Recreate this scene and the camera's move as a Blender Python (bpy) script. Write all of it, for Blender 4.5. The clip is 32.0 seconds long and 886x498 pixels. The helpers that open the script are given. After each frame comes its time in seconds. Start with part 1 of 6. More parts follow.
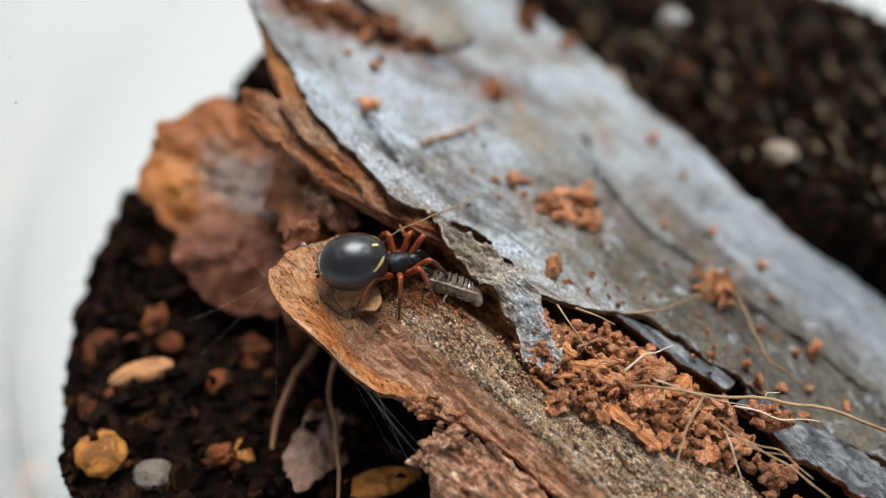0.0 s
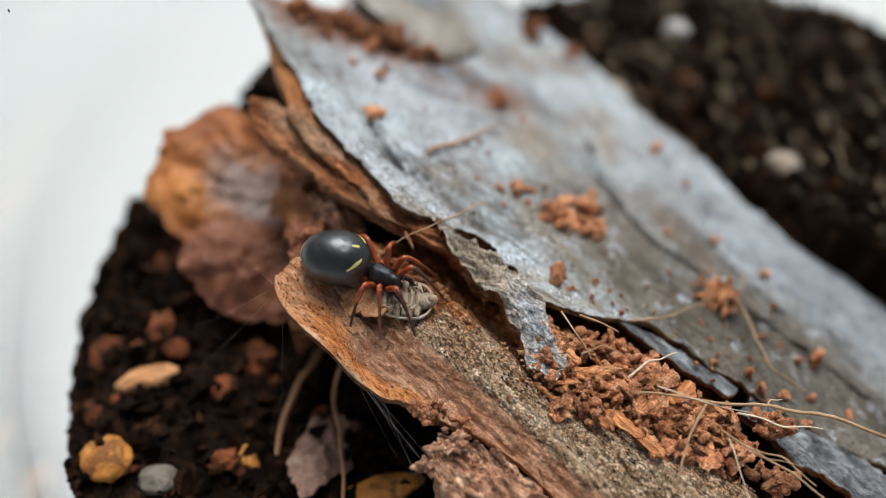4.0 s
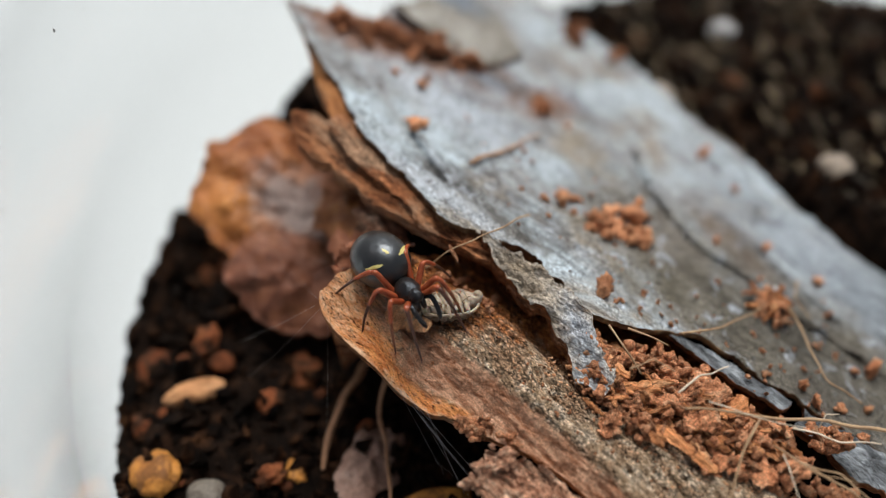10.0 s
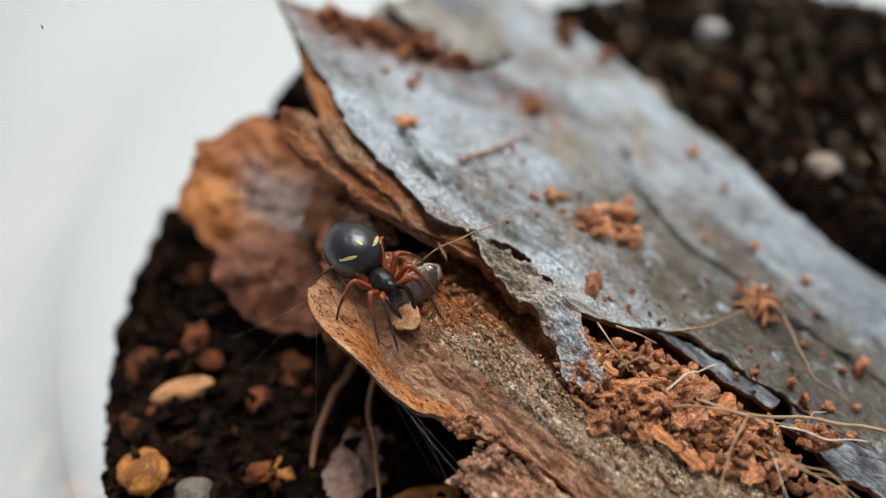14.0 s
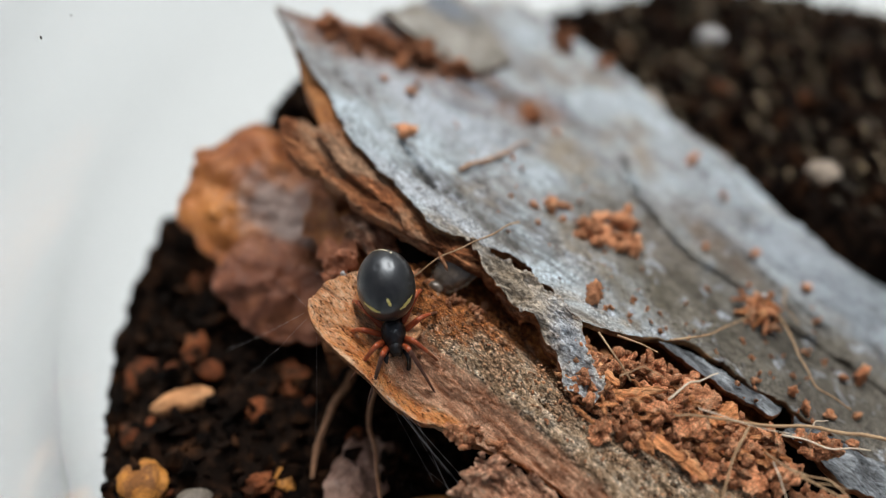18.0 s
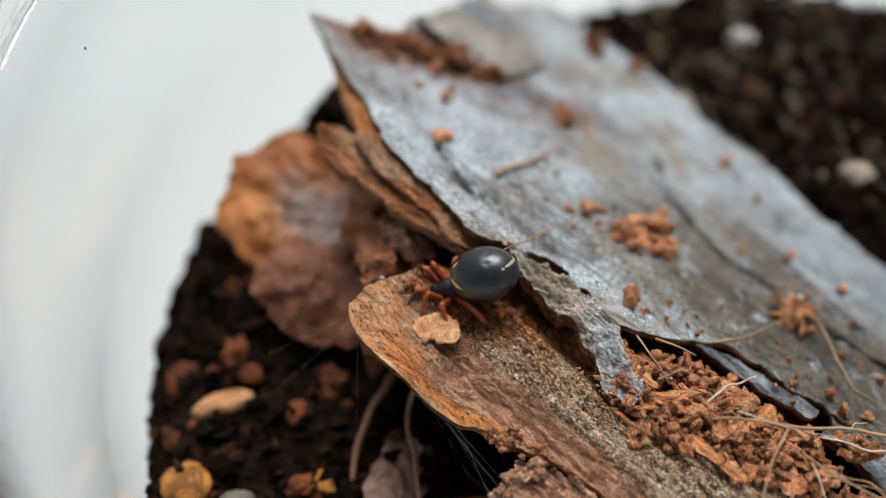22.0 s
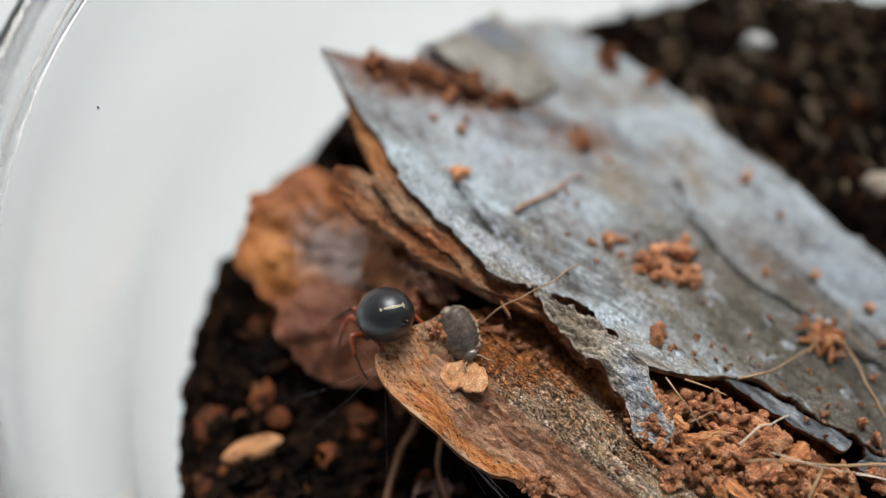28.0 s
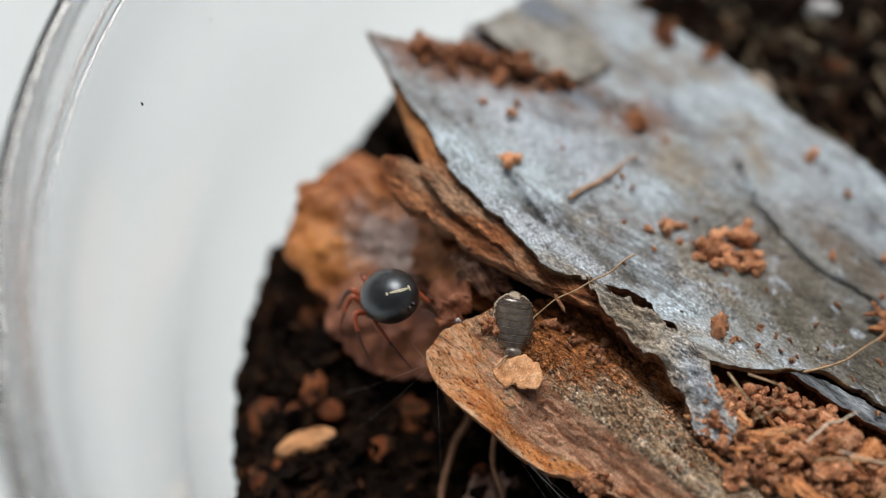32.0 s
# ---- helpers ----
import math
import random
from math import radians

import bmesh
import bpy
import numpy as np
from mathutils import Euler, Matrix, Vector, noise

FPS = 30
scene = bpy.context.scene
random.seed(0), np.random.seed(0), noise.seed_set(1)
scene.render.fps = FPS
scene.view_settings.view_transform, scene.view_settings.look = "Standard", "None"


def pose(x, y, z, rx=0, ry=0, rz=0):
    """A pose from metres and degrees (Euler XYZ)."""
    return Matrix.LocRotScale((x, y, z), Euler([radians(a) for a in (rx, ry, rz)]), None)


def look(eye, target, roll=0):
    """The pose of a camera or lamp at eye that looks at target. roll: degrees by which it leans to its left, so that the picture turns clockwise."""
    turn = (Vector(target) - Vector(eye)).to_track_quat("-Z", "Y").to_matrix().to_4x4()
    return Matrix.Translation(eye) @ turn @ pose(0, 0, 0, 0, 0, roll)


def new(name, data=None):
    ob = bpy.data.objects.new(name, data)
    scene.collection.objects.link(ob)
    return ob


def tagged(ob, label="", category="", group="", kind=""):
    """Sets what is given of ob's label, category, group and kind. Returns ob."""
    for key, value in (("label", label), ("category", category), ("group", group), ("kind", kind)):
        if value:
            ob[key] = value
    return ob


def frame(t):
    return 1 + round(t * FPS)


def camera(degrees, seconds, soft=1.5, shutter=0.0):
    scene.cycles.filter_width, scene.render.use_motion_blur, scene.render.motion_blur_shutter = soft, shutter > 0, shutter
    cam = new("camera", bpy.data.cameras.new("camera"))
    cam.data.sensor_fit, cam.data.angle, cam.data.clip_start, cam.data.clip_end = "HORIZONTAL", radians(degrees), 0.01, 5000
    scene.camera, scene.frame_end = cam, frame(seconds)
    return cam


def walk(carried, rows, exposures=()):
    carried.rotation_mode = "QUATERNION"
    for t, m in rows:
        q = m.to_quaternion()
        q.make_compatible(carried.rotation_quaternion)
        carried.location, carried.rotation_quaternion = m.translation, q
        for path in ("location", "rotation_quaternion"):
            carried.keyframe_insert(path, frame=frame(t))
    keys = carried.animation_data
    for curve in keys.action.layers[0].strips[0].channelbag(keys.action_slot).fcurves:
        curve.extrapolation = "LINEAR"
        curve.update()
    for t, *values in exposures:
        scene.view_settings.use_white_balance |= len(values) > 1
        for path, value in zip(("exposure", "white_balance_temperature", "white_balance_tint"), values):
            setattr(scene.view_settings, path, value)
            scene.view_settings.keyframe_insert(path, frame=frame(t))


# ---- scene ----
# Lengths below are in millimetres unless said; MM turns them into metres.
MM = 0.001
cam = camera(50.0, 32.0, soft=0.75, shutter=0.5)
cam.data.dof.use_dof = True
cam.data.dof.focus_distance = 0.0683
cam.data.dof.aperture_fstop = 10.5
EXPOSURE = 0.0
PATH = [
    (0, look((0.00000, -0.00000, 0.09100), (0.00000, 0.04408, 0.03032), 0.00)),
    (0.5, look((0.00000, 0.00007, 0.09101), (0.00019, 0.04414, 0.03032), 0.24)),
    (1, look((-0.00010, -0.00019, 0.09106), (-0.00008, 0.04411, 0.03054), 0.07)),
    (1.5, look((-0.00014, -0.00045, 0.09121), (-0.00045, 0.04401, 0.03081), -0.25)),
    (2, look((-0.00019, -0.00043, 0.09105), (-0.00039, 0.04408, 0.03068), -0.10)),
    (2.5, look((-0.00011, -0.00039, 0.09107), (-0.00036, 0.04412, 0.03071), -0.11)),
    (3, look((-0.00017, -0.00062, 0.09104), (-0.00047, 0.04422, 0.03091), -0.18)),
    (3.5, look((-0.00029, -0.00060, 0.09119), (-0.00039, 0.04425, 0.03107), 0.09)),
    (5.5, look((-0.00007, -0.00073, 0.09111), (-0.00028, 0.04411, 0.03099), 0.02)),
    (6, look((-0.00003, -0.00083, 0.09110), (-0.00033, 0.04413, 0.03107), -0.08)),
    (6.5, look((-0.00002, -0.00085, 0.09145), (-0.00052, 0.04455, 0.03175), -0.37)),
    (7, look((-0.00006, -0.00086, 0.09119), (-0.00072, 0.04472, 0.03163), -0.61)),
    (7.5, look((0.00003, -0.00062, 0.09154), (-0.00090, 0.04471, 0.03179), -0.86)),
    (8, look((-0.00012, -0.00059, 0.09139), (-0.00093, 0.04497, 0.03182), -0.77)),
    (8.5, look((-0.00019, -0.00051, 0.09146), (-0.00111, 0.04524, 0.03204), -1.12)),
    (9, look((-0.00038, 0.00064, 0.09134), (-0.00242, 0.04533, 0.03114), -2.34)),
    (9.5, look((-0.00045, 0.00129, 0.09132), (-0.00346, 0.04591, 0.03111), -3.46)),
    (10, look((-0.00050, 0.00089, 0.09138), (-0.00390, 0.04542, 0.03113), -3.92)),
    (10.5, look((-0.00034, 0.00083, 0.09115), (-0.00352, 0.04554, 0.03102), -3.67)),
    (11, look((-0.00038, 0.00072, 0.09099), (-0.00328, 0.04552, 0.03091), -3.40)),
    (11.5, look((-0.00047, 0.00042, 0.09115), (-0.00333, 0.04516, 0.03103), -3.35)),
    (12, look((-0.00048, 0.00026, 0.09114), (-0.00315, 0.04532, 0.03125), -3.10)),
    (12.5, look((-0.00051, 0.00052, 0.09114), (-0.00307, 0.04537, 0.03109), -2.93)),
    (13, look((-0.00028, 0.00043, 0.09133), (-0.00313, 0.04515, 0.03118), -3.28)),
    (13.5, look((-0.00033, 0.00065, 0.09105), (-0.00313, 0.04538, 0.03091), -3.20)),
    (14, look((-0.00018, 0.00066, 0.09118), (-0.00304, 0.04532, 0.03099), -3.27)),
    (14.5, look((-0.00014, 0.00065, 0.09123), (-0.00306, 0.04527, 0.03102), -3.29)),
    (16.5, look((-0.00016, 0.00064, 0.09111), (-0.00292, 0.04549, 0.03105), -3.10)),
    (17, look((-0.00020, 0.00056, 0.09092), (-0.00279, 0.04548, 0.03092), -3.00)),
    (17.5, look((-0.00028, 0.00072, 0.09103), (-0.00287, 0.04562, 0.03101), -3.00)),
    (18, look((-0.00047, 0.00105, 0.09130), (-0.00306, 0.04599, 0.03131), -3.17)),
    (18.5, look((-0.00069, 0.00130, 0.09190), (-0.00395, 0.04557, 0.03144), -4.01)),
    (19, look((-0.00079, 0.00198, 0.09211), (-0.00424, 0.04585, 0.03138), -4.46)),
    (19.5, look((-0.00059, 0.00245, 0.09251), (-0.00425, 0.04630, 0.03177), -4.95)),
    (20, look((-0.00152, 0.00172, 0.09279), (-0.00612, 0.04551, 0.03208), -5.87)),
    (20.5, look((-0.00178, 0.00148, 0.09282), (-0.00653, 0.04545, 0.03224), -5.96)),
    (21, look((-0.00211, 0.00075, 0.09217), (-0.00658, 0.04518, 0.03191), -5.49)),
    (21.5, look((-0.00186, 0.00063, 0.09233), (-0.00625, 0.04534, 0.03228), -5.34)),
    (22, look((-0.00172, 0.00092, 0.09225), (-0.00595, 0.04574, 0.03227), -5.17)),
    (22.5, look((-0.00169, 0.00108, 0.09243), (-0.00608, 0.04580, 0.03238), -5.39)),
    (23, look((-0.00175, 0.00159, 0.09263), (-0.00619, 0.04617, 0.03248), -5.69)),
    (23.5, look((-0.00188, 0.00202, 0.09304), (-0.00640, 0.04643, 0.03278), -6.02)),
    (24, look((-0.00190, 0.00236, 0.09331), (-0.00652, 0.04663, 0.03295), -6.28)),
    (24.5, look((-0.00195, 0.00256, 0.09309), (-0.00639, 0.04692, 0.03277), -6.26)),
    (25, look((-0.00218, 0.00310, 0.09399), (-0.00712, 0.04680, 0.03323), -7.02)),
    (25.5, look((-0.00205, 0.00406, 0.09382), (-0.00694, 0.04739, 0.03280), -7.31)),
    (27.5, look((-0.00183, 0.00524, 0.09457), (-0.00683, 0.04817, 0.03328), -8.27)),
    (28, look((-0.00235, 0.00588, 0.09525), (-0.00762, 0.04873, 0.03392), -8.86)),
    (28.5, look((-0.00218, 0.00695, 0.09574), (-0.00786, 0.04907, 0.03395), -9.85)),
    (29, look((-0.00209, 0.00697, 0.09595), (-0.00847, 0.04897, 0.03414), -10.81)),
    (29.5, look((-0.00176, 0.00688, 0.09566), (-0.00852, 0.04891, 0.03392), -11.35)),
    (30, look((-0.00184, 0.00694, 0.09573), (-0.00881, 0.04858, 0.03375), -11.75)),
    (30.5, look((-0.00236, 0.00693, 0.09562), (-0.01009, 0.04811, 0.03340), -12.63)),
    (31, look((-0.00299, 0.00725, 0.09549), (-0.01150, 0.04809, 0.03316), -13.66)),
    (31.5, look((-0.00235, 0.00823, 0.09532), (-0.01185, 0.04909, 0.03315), -14.88)),
    (32, look((-0.00204, 0.00862, 0.09479), (-0.01183, 0.04916, 0.03245), -15.23)),
]
walk(cam, PATH, exposures=[(0.0, EXPOSURE + 0.04), (6.0, EXPOSURE + 0.01), (9.0, EXPOSURE - 0.05), (13.0, EXPOSURE - 0.08), (20.0, EXPOSURE - 0.12), (24.0, EXPOSURE - 0.13), (32.0, EXPOSURE - 0.19)])

# ---- light: a bright overcast day, soft from behind the jar ----
SUN_ELEVATION, SUN_AZIMUTH = 60, 12          # degrees; azimuth clockwise from +y
world = bpy.data.worlds.new("overcast_sky")
scene.world = world
world.use_nodes = True
wn, wl = world.node_tree.nodes, world.node_tree.links
sky = wn.new("ShaderNodeTexSky")
sky.sky_type, sky.sun_disc = "NISHITA", False
sky.sun_elevation, sky.sun_rotation = radians(SUN_ELEVATION), radians(SUN_AZIMUTH)
sky.dust_density, sky.air_density, sky.ozone_density = 4.0, 1.0, 1.0
haze = wn.new("ShaderNodeHueSaturation")
haze.inputs["Saturation"].default_value = 0.55
wl.new(sky.outputs["Color"], haze.inputs["Color"])
wl.new(haze.outputs["Color"], wn["Background"].inputs["Color"])
wn["Background"].inputs["Strength"].default_value = 0.066
sun_data = bpy.data.lights.new("sun", "SUN")
sun_data.energy, sun_data.angle, sun_data.color = 3.75, radians(34), (1.0, 0.97, 0.93)
sun = new("sun", sun_data)
az, el = radians(SUN_AZIMUTH), radians(SUN_ELEVATION)
sun.matrix_world = look((0.3 * math.sin(az) * math.cos(el), 0.3 * math.cos(az) * math.cos(el), 0.3 * math.sin(el)), (0, 0, 0))


# ---- materials ----
def mixed_amount(n, l, value, amount):
    """amount where value is 0, nothing where it is 1."""
    x = n.new("ShaderNodeMapRange")
    x.inputs["To Min"].default_value, x.inputs["To Max"].default_value = amount, 0.0
    l.new(value, x.inputs["Value"])
    return x.outputs["Result"]


def material(name, stops, size=3.0, stretch=1.0, grain=0.3, grain_amount=0.35, rough=0.7, bump=0.25, second=None,
             second_size=6.0, second_edge=(0.5, 0.62), specks=None, speck_size=0.5, speck_level=0.62, sheen=0.0,
             coat=0.0, specular=0.4, piece=0.0, rough_span=0.15, transmission=0.0, subsurface=0.0, zones=(), fissure=0.0, fissure_size=3.0, fissure_stretch=3.0,
             light_specks=None, light_size=0.4, light_level=0.64, fine_relief=0.45, island=0.0, relief=0.5, granule=0.0, granule_size=0.25, pores=None,
             layers=(), fray=0.9):
    """Colours blended by noise of `size` mm (longer along local x by `stretch`), a fine grain, an optional second
    colour in patches, optional specks, and relief from the same noises. layers: kinds of wood and painted shade, each a
    channel of the mesh's "layer" with its colours."""
    m = bpy.data.materials.new(name)
    m.use_nodes = True
    n, l = m.node_tree.nodes, m.node_tree.links
    b = n["Principled BSDF"]
    co = n.new("ShaderNodeTexCoord")
    mp = n.new("ShaderNodeMapping")
    mp.inputs["Scale"].default_value = (1000 / stretch, 1000, 1000)
    l.new(co.outputs["Object"], mp.inputs["Vector"])
    where = mp.outputs["Vector"]
    if piece:
        info = n.new("ShaderNodeObjectInfo")
        shift = n.new("ShaderNodeVectorMath")
        shift.operation = "MULTIPLY_ADD"
        shift.inputs[1].default_value = (57.0, 31.0, 83.0)
        l.new(info.outputs["Random"], shift.inputs[0])
        l.new(where, shift.inputs[2])
        where = shift.outputs["Vector"]

    def noise_at(size_mm, detail, rough_=0.6, distortion=0.0):
        t = n.new("ShaderNodeTexNoise")
        t.inputs["Scale"].default_value = 1.0 / size_mm
        t.inputs["Detail"].default_value = detail
        t.inputs["Roughness"].default_value = rough_
        t.inputs["Distortion"].default_value = distortion
        l.new(where, t.inputs["Vector"])
        return t.outputs["Fac"]

    def mixed(kind, fac, a, b_):
        x = n.new("ShaderNodeMix")
        x.data_type, x.blend_type = "RGBA", kind
        for v, k in ((fac, 0), (a, 6), (b_, 7)):
            if isinstance(v, (int, float)):
                x.inputs[k].default_value = v
            elif isinstance(v, tuple):
                x.inputs[k].default_value = (*v, 1)
            else:
                l.new(v, x.inputs[k])
        return x.outputs[2]

    def ramp(value, low, high):
        r = n.new("ShaderNodeMapRange")
        r.inputs["From Min"].default_value, r.inputs["From Max"].default_value = low, high
        l.new(value, r.inputs["Value"])
        return r.outputs["Result"]

    broad = noise_at(size, 6, 0.6, 0.3)
    fine = noise_at(grain, 4, 0.7)
    r = n.new("ShaderNodeValToRGB")
    while len(r.color_ramp.elements) < len(stops):
        r.color_ramp.elements.new(0.5)
    for e, (at, colour) in zip(r.color_ramp.elements, stops):
        e.position, e.color = at, (*colour, 1)
    l.new(broad, r.inputs["Fac"])
    colour = r.outputs["Color"]
    if second:
        colour = mixed("MIX", ramp(noise_at(second_size, 5, 0.62, 0.5), *second_edge), colour, second)
    smooth_part = None
    for cx, cy, rx, ry, turn, dark, light in zones:     # stains and other layers of wood, each an ellipse with a frayed border
        zm = n.new("ShaderNodeMapping")
        zm.vector_type = "TEXTURE"
        zm.inputs["Location"].default_value = (cx * MM, cy * MM, 0)
        zm.inputs["Rotation"].default_value = (0, 0, radians(turn))
        zm.inputs["Scale"].default_value = (rx * MM, ry * MM, 1)
        l.new(co.outputs["Object"], zm.inputs["Vector"])
        flat = n.new("ShaderNodeVectorMath")
        flat.operation = "MULTIPLY"
        flat.inputs[1].default_value = (1, 1, 0)
        l.new(zm.outputs["Vector"], flat.inputs[0])
        far = n.new("ShaderNodeVectorMath")
        far.operation = "LENGTH"
        l.new(flat.outputs["Vector"], far.inputs[0])
        wob = n.new("ShaderNodeMath")
        wob.operation = "MULTIPLY_ADD"
        wob.inputs[1].default_value = 2.4
        l.new(noise_at(min(rx, ry) * 0.45, 6, 0.65), wob.inputs[0])
        l.new(far.outputs["Value"], wob.inputs[2])
        own = mixed("MIX", ramp(noise_at(size * 0.8, 6, 0.65), 0.35, 0.65), dark, light)
        inside = ramp(wob.outputs["Value"], 2.75, 1.75)
        colour = mixed("MIX", inside, colour, own)

    if layers:                                         # other layers of wood and the hollow's painted shade, with a frayed border
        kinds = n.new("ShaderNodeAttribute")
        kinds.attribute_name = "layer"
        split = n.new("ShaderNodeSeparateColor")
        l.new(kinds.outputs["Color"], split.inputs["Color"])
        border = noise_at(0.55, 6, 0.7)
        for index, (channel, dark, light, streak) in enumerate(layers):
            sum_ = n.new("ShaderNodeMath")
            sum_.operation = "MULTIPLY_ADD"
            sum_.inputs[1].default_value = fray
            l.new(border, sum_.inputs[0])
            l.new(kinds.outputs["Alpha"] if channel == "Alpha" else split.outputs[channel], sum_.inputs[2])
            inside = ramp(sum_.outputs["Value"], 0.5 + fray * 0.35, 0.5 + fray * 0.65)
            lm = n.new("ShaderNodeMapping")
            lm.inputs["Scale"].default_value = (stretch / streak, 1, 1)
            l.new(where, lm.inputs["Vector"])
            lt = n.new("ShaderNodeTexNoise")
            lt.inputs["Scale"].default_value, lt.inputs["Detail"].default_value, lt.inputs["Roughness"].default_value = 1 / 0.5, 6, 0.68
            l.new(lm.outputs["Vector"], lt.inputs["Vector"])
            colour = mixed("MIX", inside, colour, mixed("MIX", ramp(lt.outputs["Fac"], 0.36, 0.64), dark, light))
            if index == 0:
                smooth_part = pore_part = inside
            elif index == 1:
                calm_face = n.new("ShaderNodeMath")
                calm_face.operation = "MULTIPLY_ADD"
                calm_face.inputs[1].default_value = 0.7
                calm_face.use_clamp = True
                l.new(inside, calm_face.inputs[0])
                l.new(smooth_part, calm_face.inputs[2])
                smooth_part = calm_face.outputs["Value"]

    def on_rough(value):
        """The value where the surface is rough, little of it in the smooth zones."""
        if smooth_part is None:
            return value
        x = n.new("ShaderNodeMath")
        x.operation = "MULTIPLY"
        l.new(value, x.inputs[0])
        l.new(mixed_amount(n, l, smooth_part, 1.0), x.inputs[1])
        return x.outputs["Value"]

    if pores:                                          # short dark dashes along the grain, in the smooth zones
        pm = n.new("ShaderNodeMapping")
        pm.inputs["Scale"].default_value = (stretch / 3.4, 1, 1)
        pm.inputs["Rotation"].default_value = (0, 0, 0.12)
        l.new(where, pm.inputs["Vector"])
        pt = n.new("ShaderNodeTexNoise")
        pt.inputs["Scale"].default_value, pt.inputs["Detail"].default_value = 1 / 0.15, 3
        l.new(pm.outputs["Vector"], pt.inputs["Vector"])
        px = n.new("ShaderNodeMath")
        px.operation = "MULTIPLY"
        l.new(ramp(pt.outputs["Fac"], 0.55, 0.68), px.inputs[0])
        l.new(pore_part, px.inputs[1])
        colour = mixed("MIX", px.outputs["Value"], colour, pores)
    if specks:
        colour = mixed("MIX", on_rough(ramp(noise_at(speck_size, 3, 0.6), speck_level, speck_level + 0.05)), colour, specks)
    if light_specks:
        colour = mixed("MIX", on_rough(ramp(noise_at(light_size, 4, 0.65, 0.4), light_level, light_level + 0.16)), colour, light_specks)
    if island:
        geo = n.new("ShaderNodeNewGeometry")
        iv = n.new("ShaderNodeMapRange")
        iv.inputs["To Min"].default_value, iv.inputs["To Max"].default_value = 1 - island, 1 + island * 1.8
        l.new(geo.outputs["Random Per Island"], iv.inputs["Value"])
        colour = mixed("MULTIPLY", 1.0, colour, iv.outputs["Result"])
    groove = None
    if fissure:
        fm = n.new("ShaderNodeMapping")
        fm.inputs["Scale"].default_value = (stretch / fissure_stretch, 1, 1)
        l.new(where, fm.inputs["Vector"])
        t = n.new("ShaderNodeTexNoise")
        t.inputs["Scale"].default_value, t.inputs["Detail"].default_value, t.inputs["Distortion"].default_value = 1 / fissure_size, 4, 0.6
        l.new(fm.outputs["Vector"], t.inputs["Vector"])
        off = n.new("ShaderNodeMath")
        off.operation = "SUBTRACT"
        off.inputs[1].default_value = 0.5
        l.new(t.outputs["Fac"], off.inputs[0])
        size_ = n.new("ShaderNodeMath")
        size_.operation = "ABSOLUTE"
        l.new(off.outputs["Value"], size_.inputs[0])
        groove = ramp(size_.outputs["Value"], 0.0, 0.018)
        colour = mixed("MULTIPLY", mixed_amount(n, l, groove, fissure), colour, (0.16, 0.12, 0.10))
    cells = None
    if granule:                                        # crumbly grains with dark joints
        wv = n.new("ShaderNodeVectorMath")
        wv.operation = "MULTIPLY_ADD"
        wv.inputs[1].default_value = (granule_size * 1.6,) * 3
        wt = n.new("ShaderNodeTexNoise")
        wt.inputs["Scale"].default_value, wt.inputs["Detail"].default_value = 0.8 / granule_size, 3
        l.new(where, wt.inputs["Vector"])
        l.new(wt.outputs["Color"], wv.inputs[0])
        l.new(where, wv.inputs[2])
        vo = n.new("ShaderNodeTexVoronoi")
        vo.inputs["Scale"].default_value = 1 / granule_size
        l.new(wv.outputs["Vector"], vo.inputs["Vector"])
        cells = ramp(vo.outputs["Distance"], 0.75, 0.15)
        patch = on_rough(ramp(noise_at(granule_size * 9, 4, 0.6), 0.36, 0.52))
        cells = on_rough(cells)
        lift = n.new("ShaderNodeMapRange")
        lift.inputs["From Max"].default_value = 1.0
        lift.inputs["To Min"].default_value, lift.inputs["To Max"].default_value = 1 - 0.75 * granule, 1 + 0.6 * granule
        l.new(cells, lift.inputs["Value"])
        colour = mixed("MULTIPLY", patch, colour, lift.outputs["Result"])
        hue = n.new("ShaderNodeSeparateColor")
        l.new(vo.outputs["Color"], hue.inputs["Color"])
        own = n.new("ShaderNodeMapRange")
        own.inputs["To Min"].default_value, own.inputs["To Max"].default_value = 1 - 0.4 * granule, 1 + 0.55 * granule
        l.new(hue.outputs["Red"], own.inputs["Value"])
        colour = mixed("MULTIPLY", patch, colour, own.outputs["Result"])
    g = n.new("ShaderNodeMapRange")
    g.inputs["From Min"].default_value, g.inputs["From Max"].default_value = 0.3, 0.7
    g.inputs["To Min"].default_value, g.inputs["To Max"].default_value = 1 - grain_amount, 1 + grain_amount
    l.new(fine, g.inputs["Value"])
    even = 1.0
    if smooth_part is not None:
        calm = n.new("ShaderNodeMapRange")
        calm.inputs["To Min"].default_value, calm.inputs["To Max"].default_value = 1.0, 0.35
        l.new(smooth_part, calm.inputs["Value"])
        even = calm.outputs["Result"]
    colour = mixed("MULTIPLY", even, colour, g.outputs["Result"])
    if piece:
        v = n.new("ShaderNodeMapRange")
        v.inputs["To Min"].default_value, v.inputs["To Max"].default_value = 1 - piece, 1 + piece
        l.new(info.outputs["Random"], v.inputs["Value"])
        colour = mixed("MULTIPLY", 1.0, colour, v.outputs["Result"])
    l.new(colour, b.inputs["Base Color"])
    rr = n.new("ShaderNodeMapRange")
    rr.inputs["To Min"].default_value, rr.inputs["To Max"].default_value = max(rough - rough_span, 0.03), min(rough + rough_span, 1)
    l.new(fine, rr.inputs["Value"])
    l.new(rr.outputs["Result"], b.inputs["Roughness"])
    b.inputs["Specular IOR Level"].default_value = specular
    b.inputs["Coat Weight"].default_value = coat
    b.inputs["Coat Roughness"].default_value = 0.12
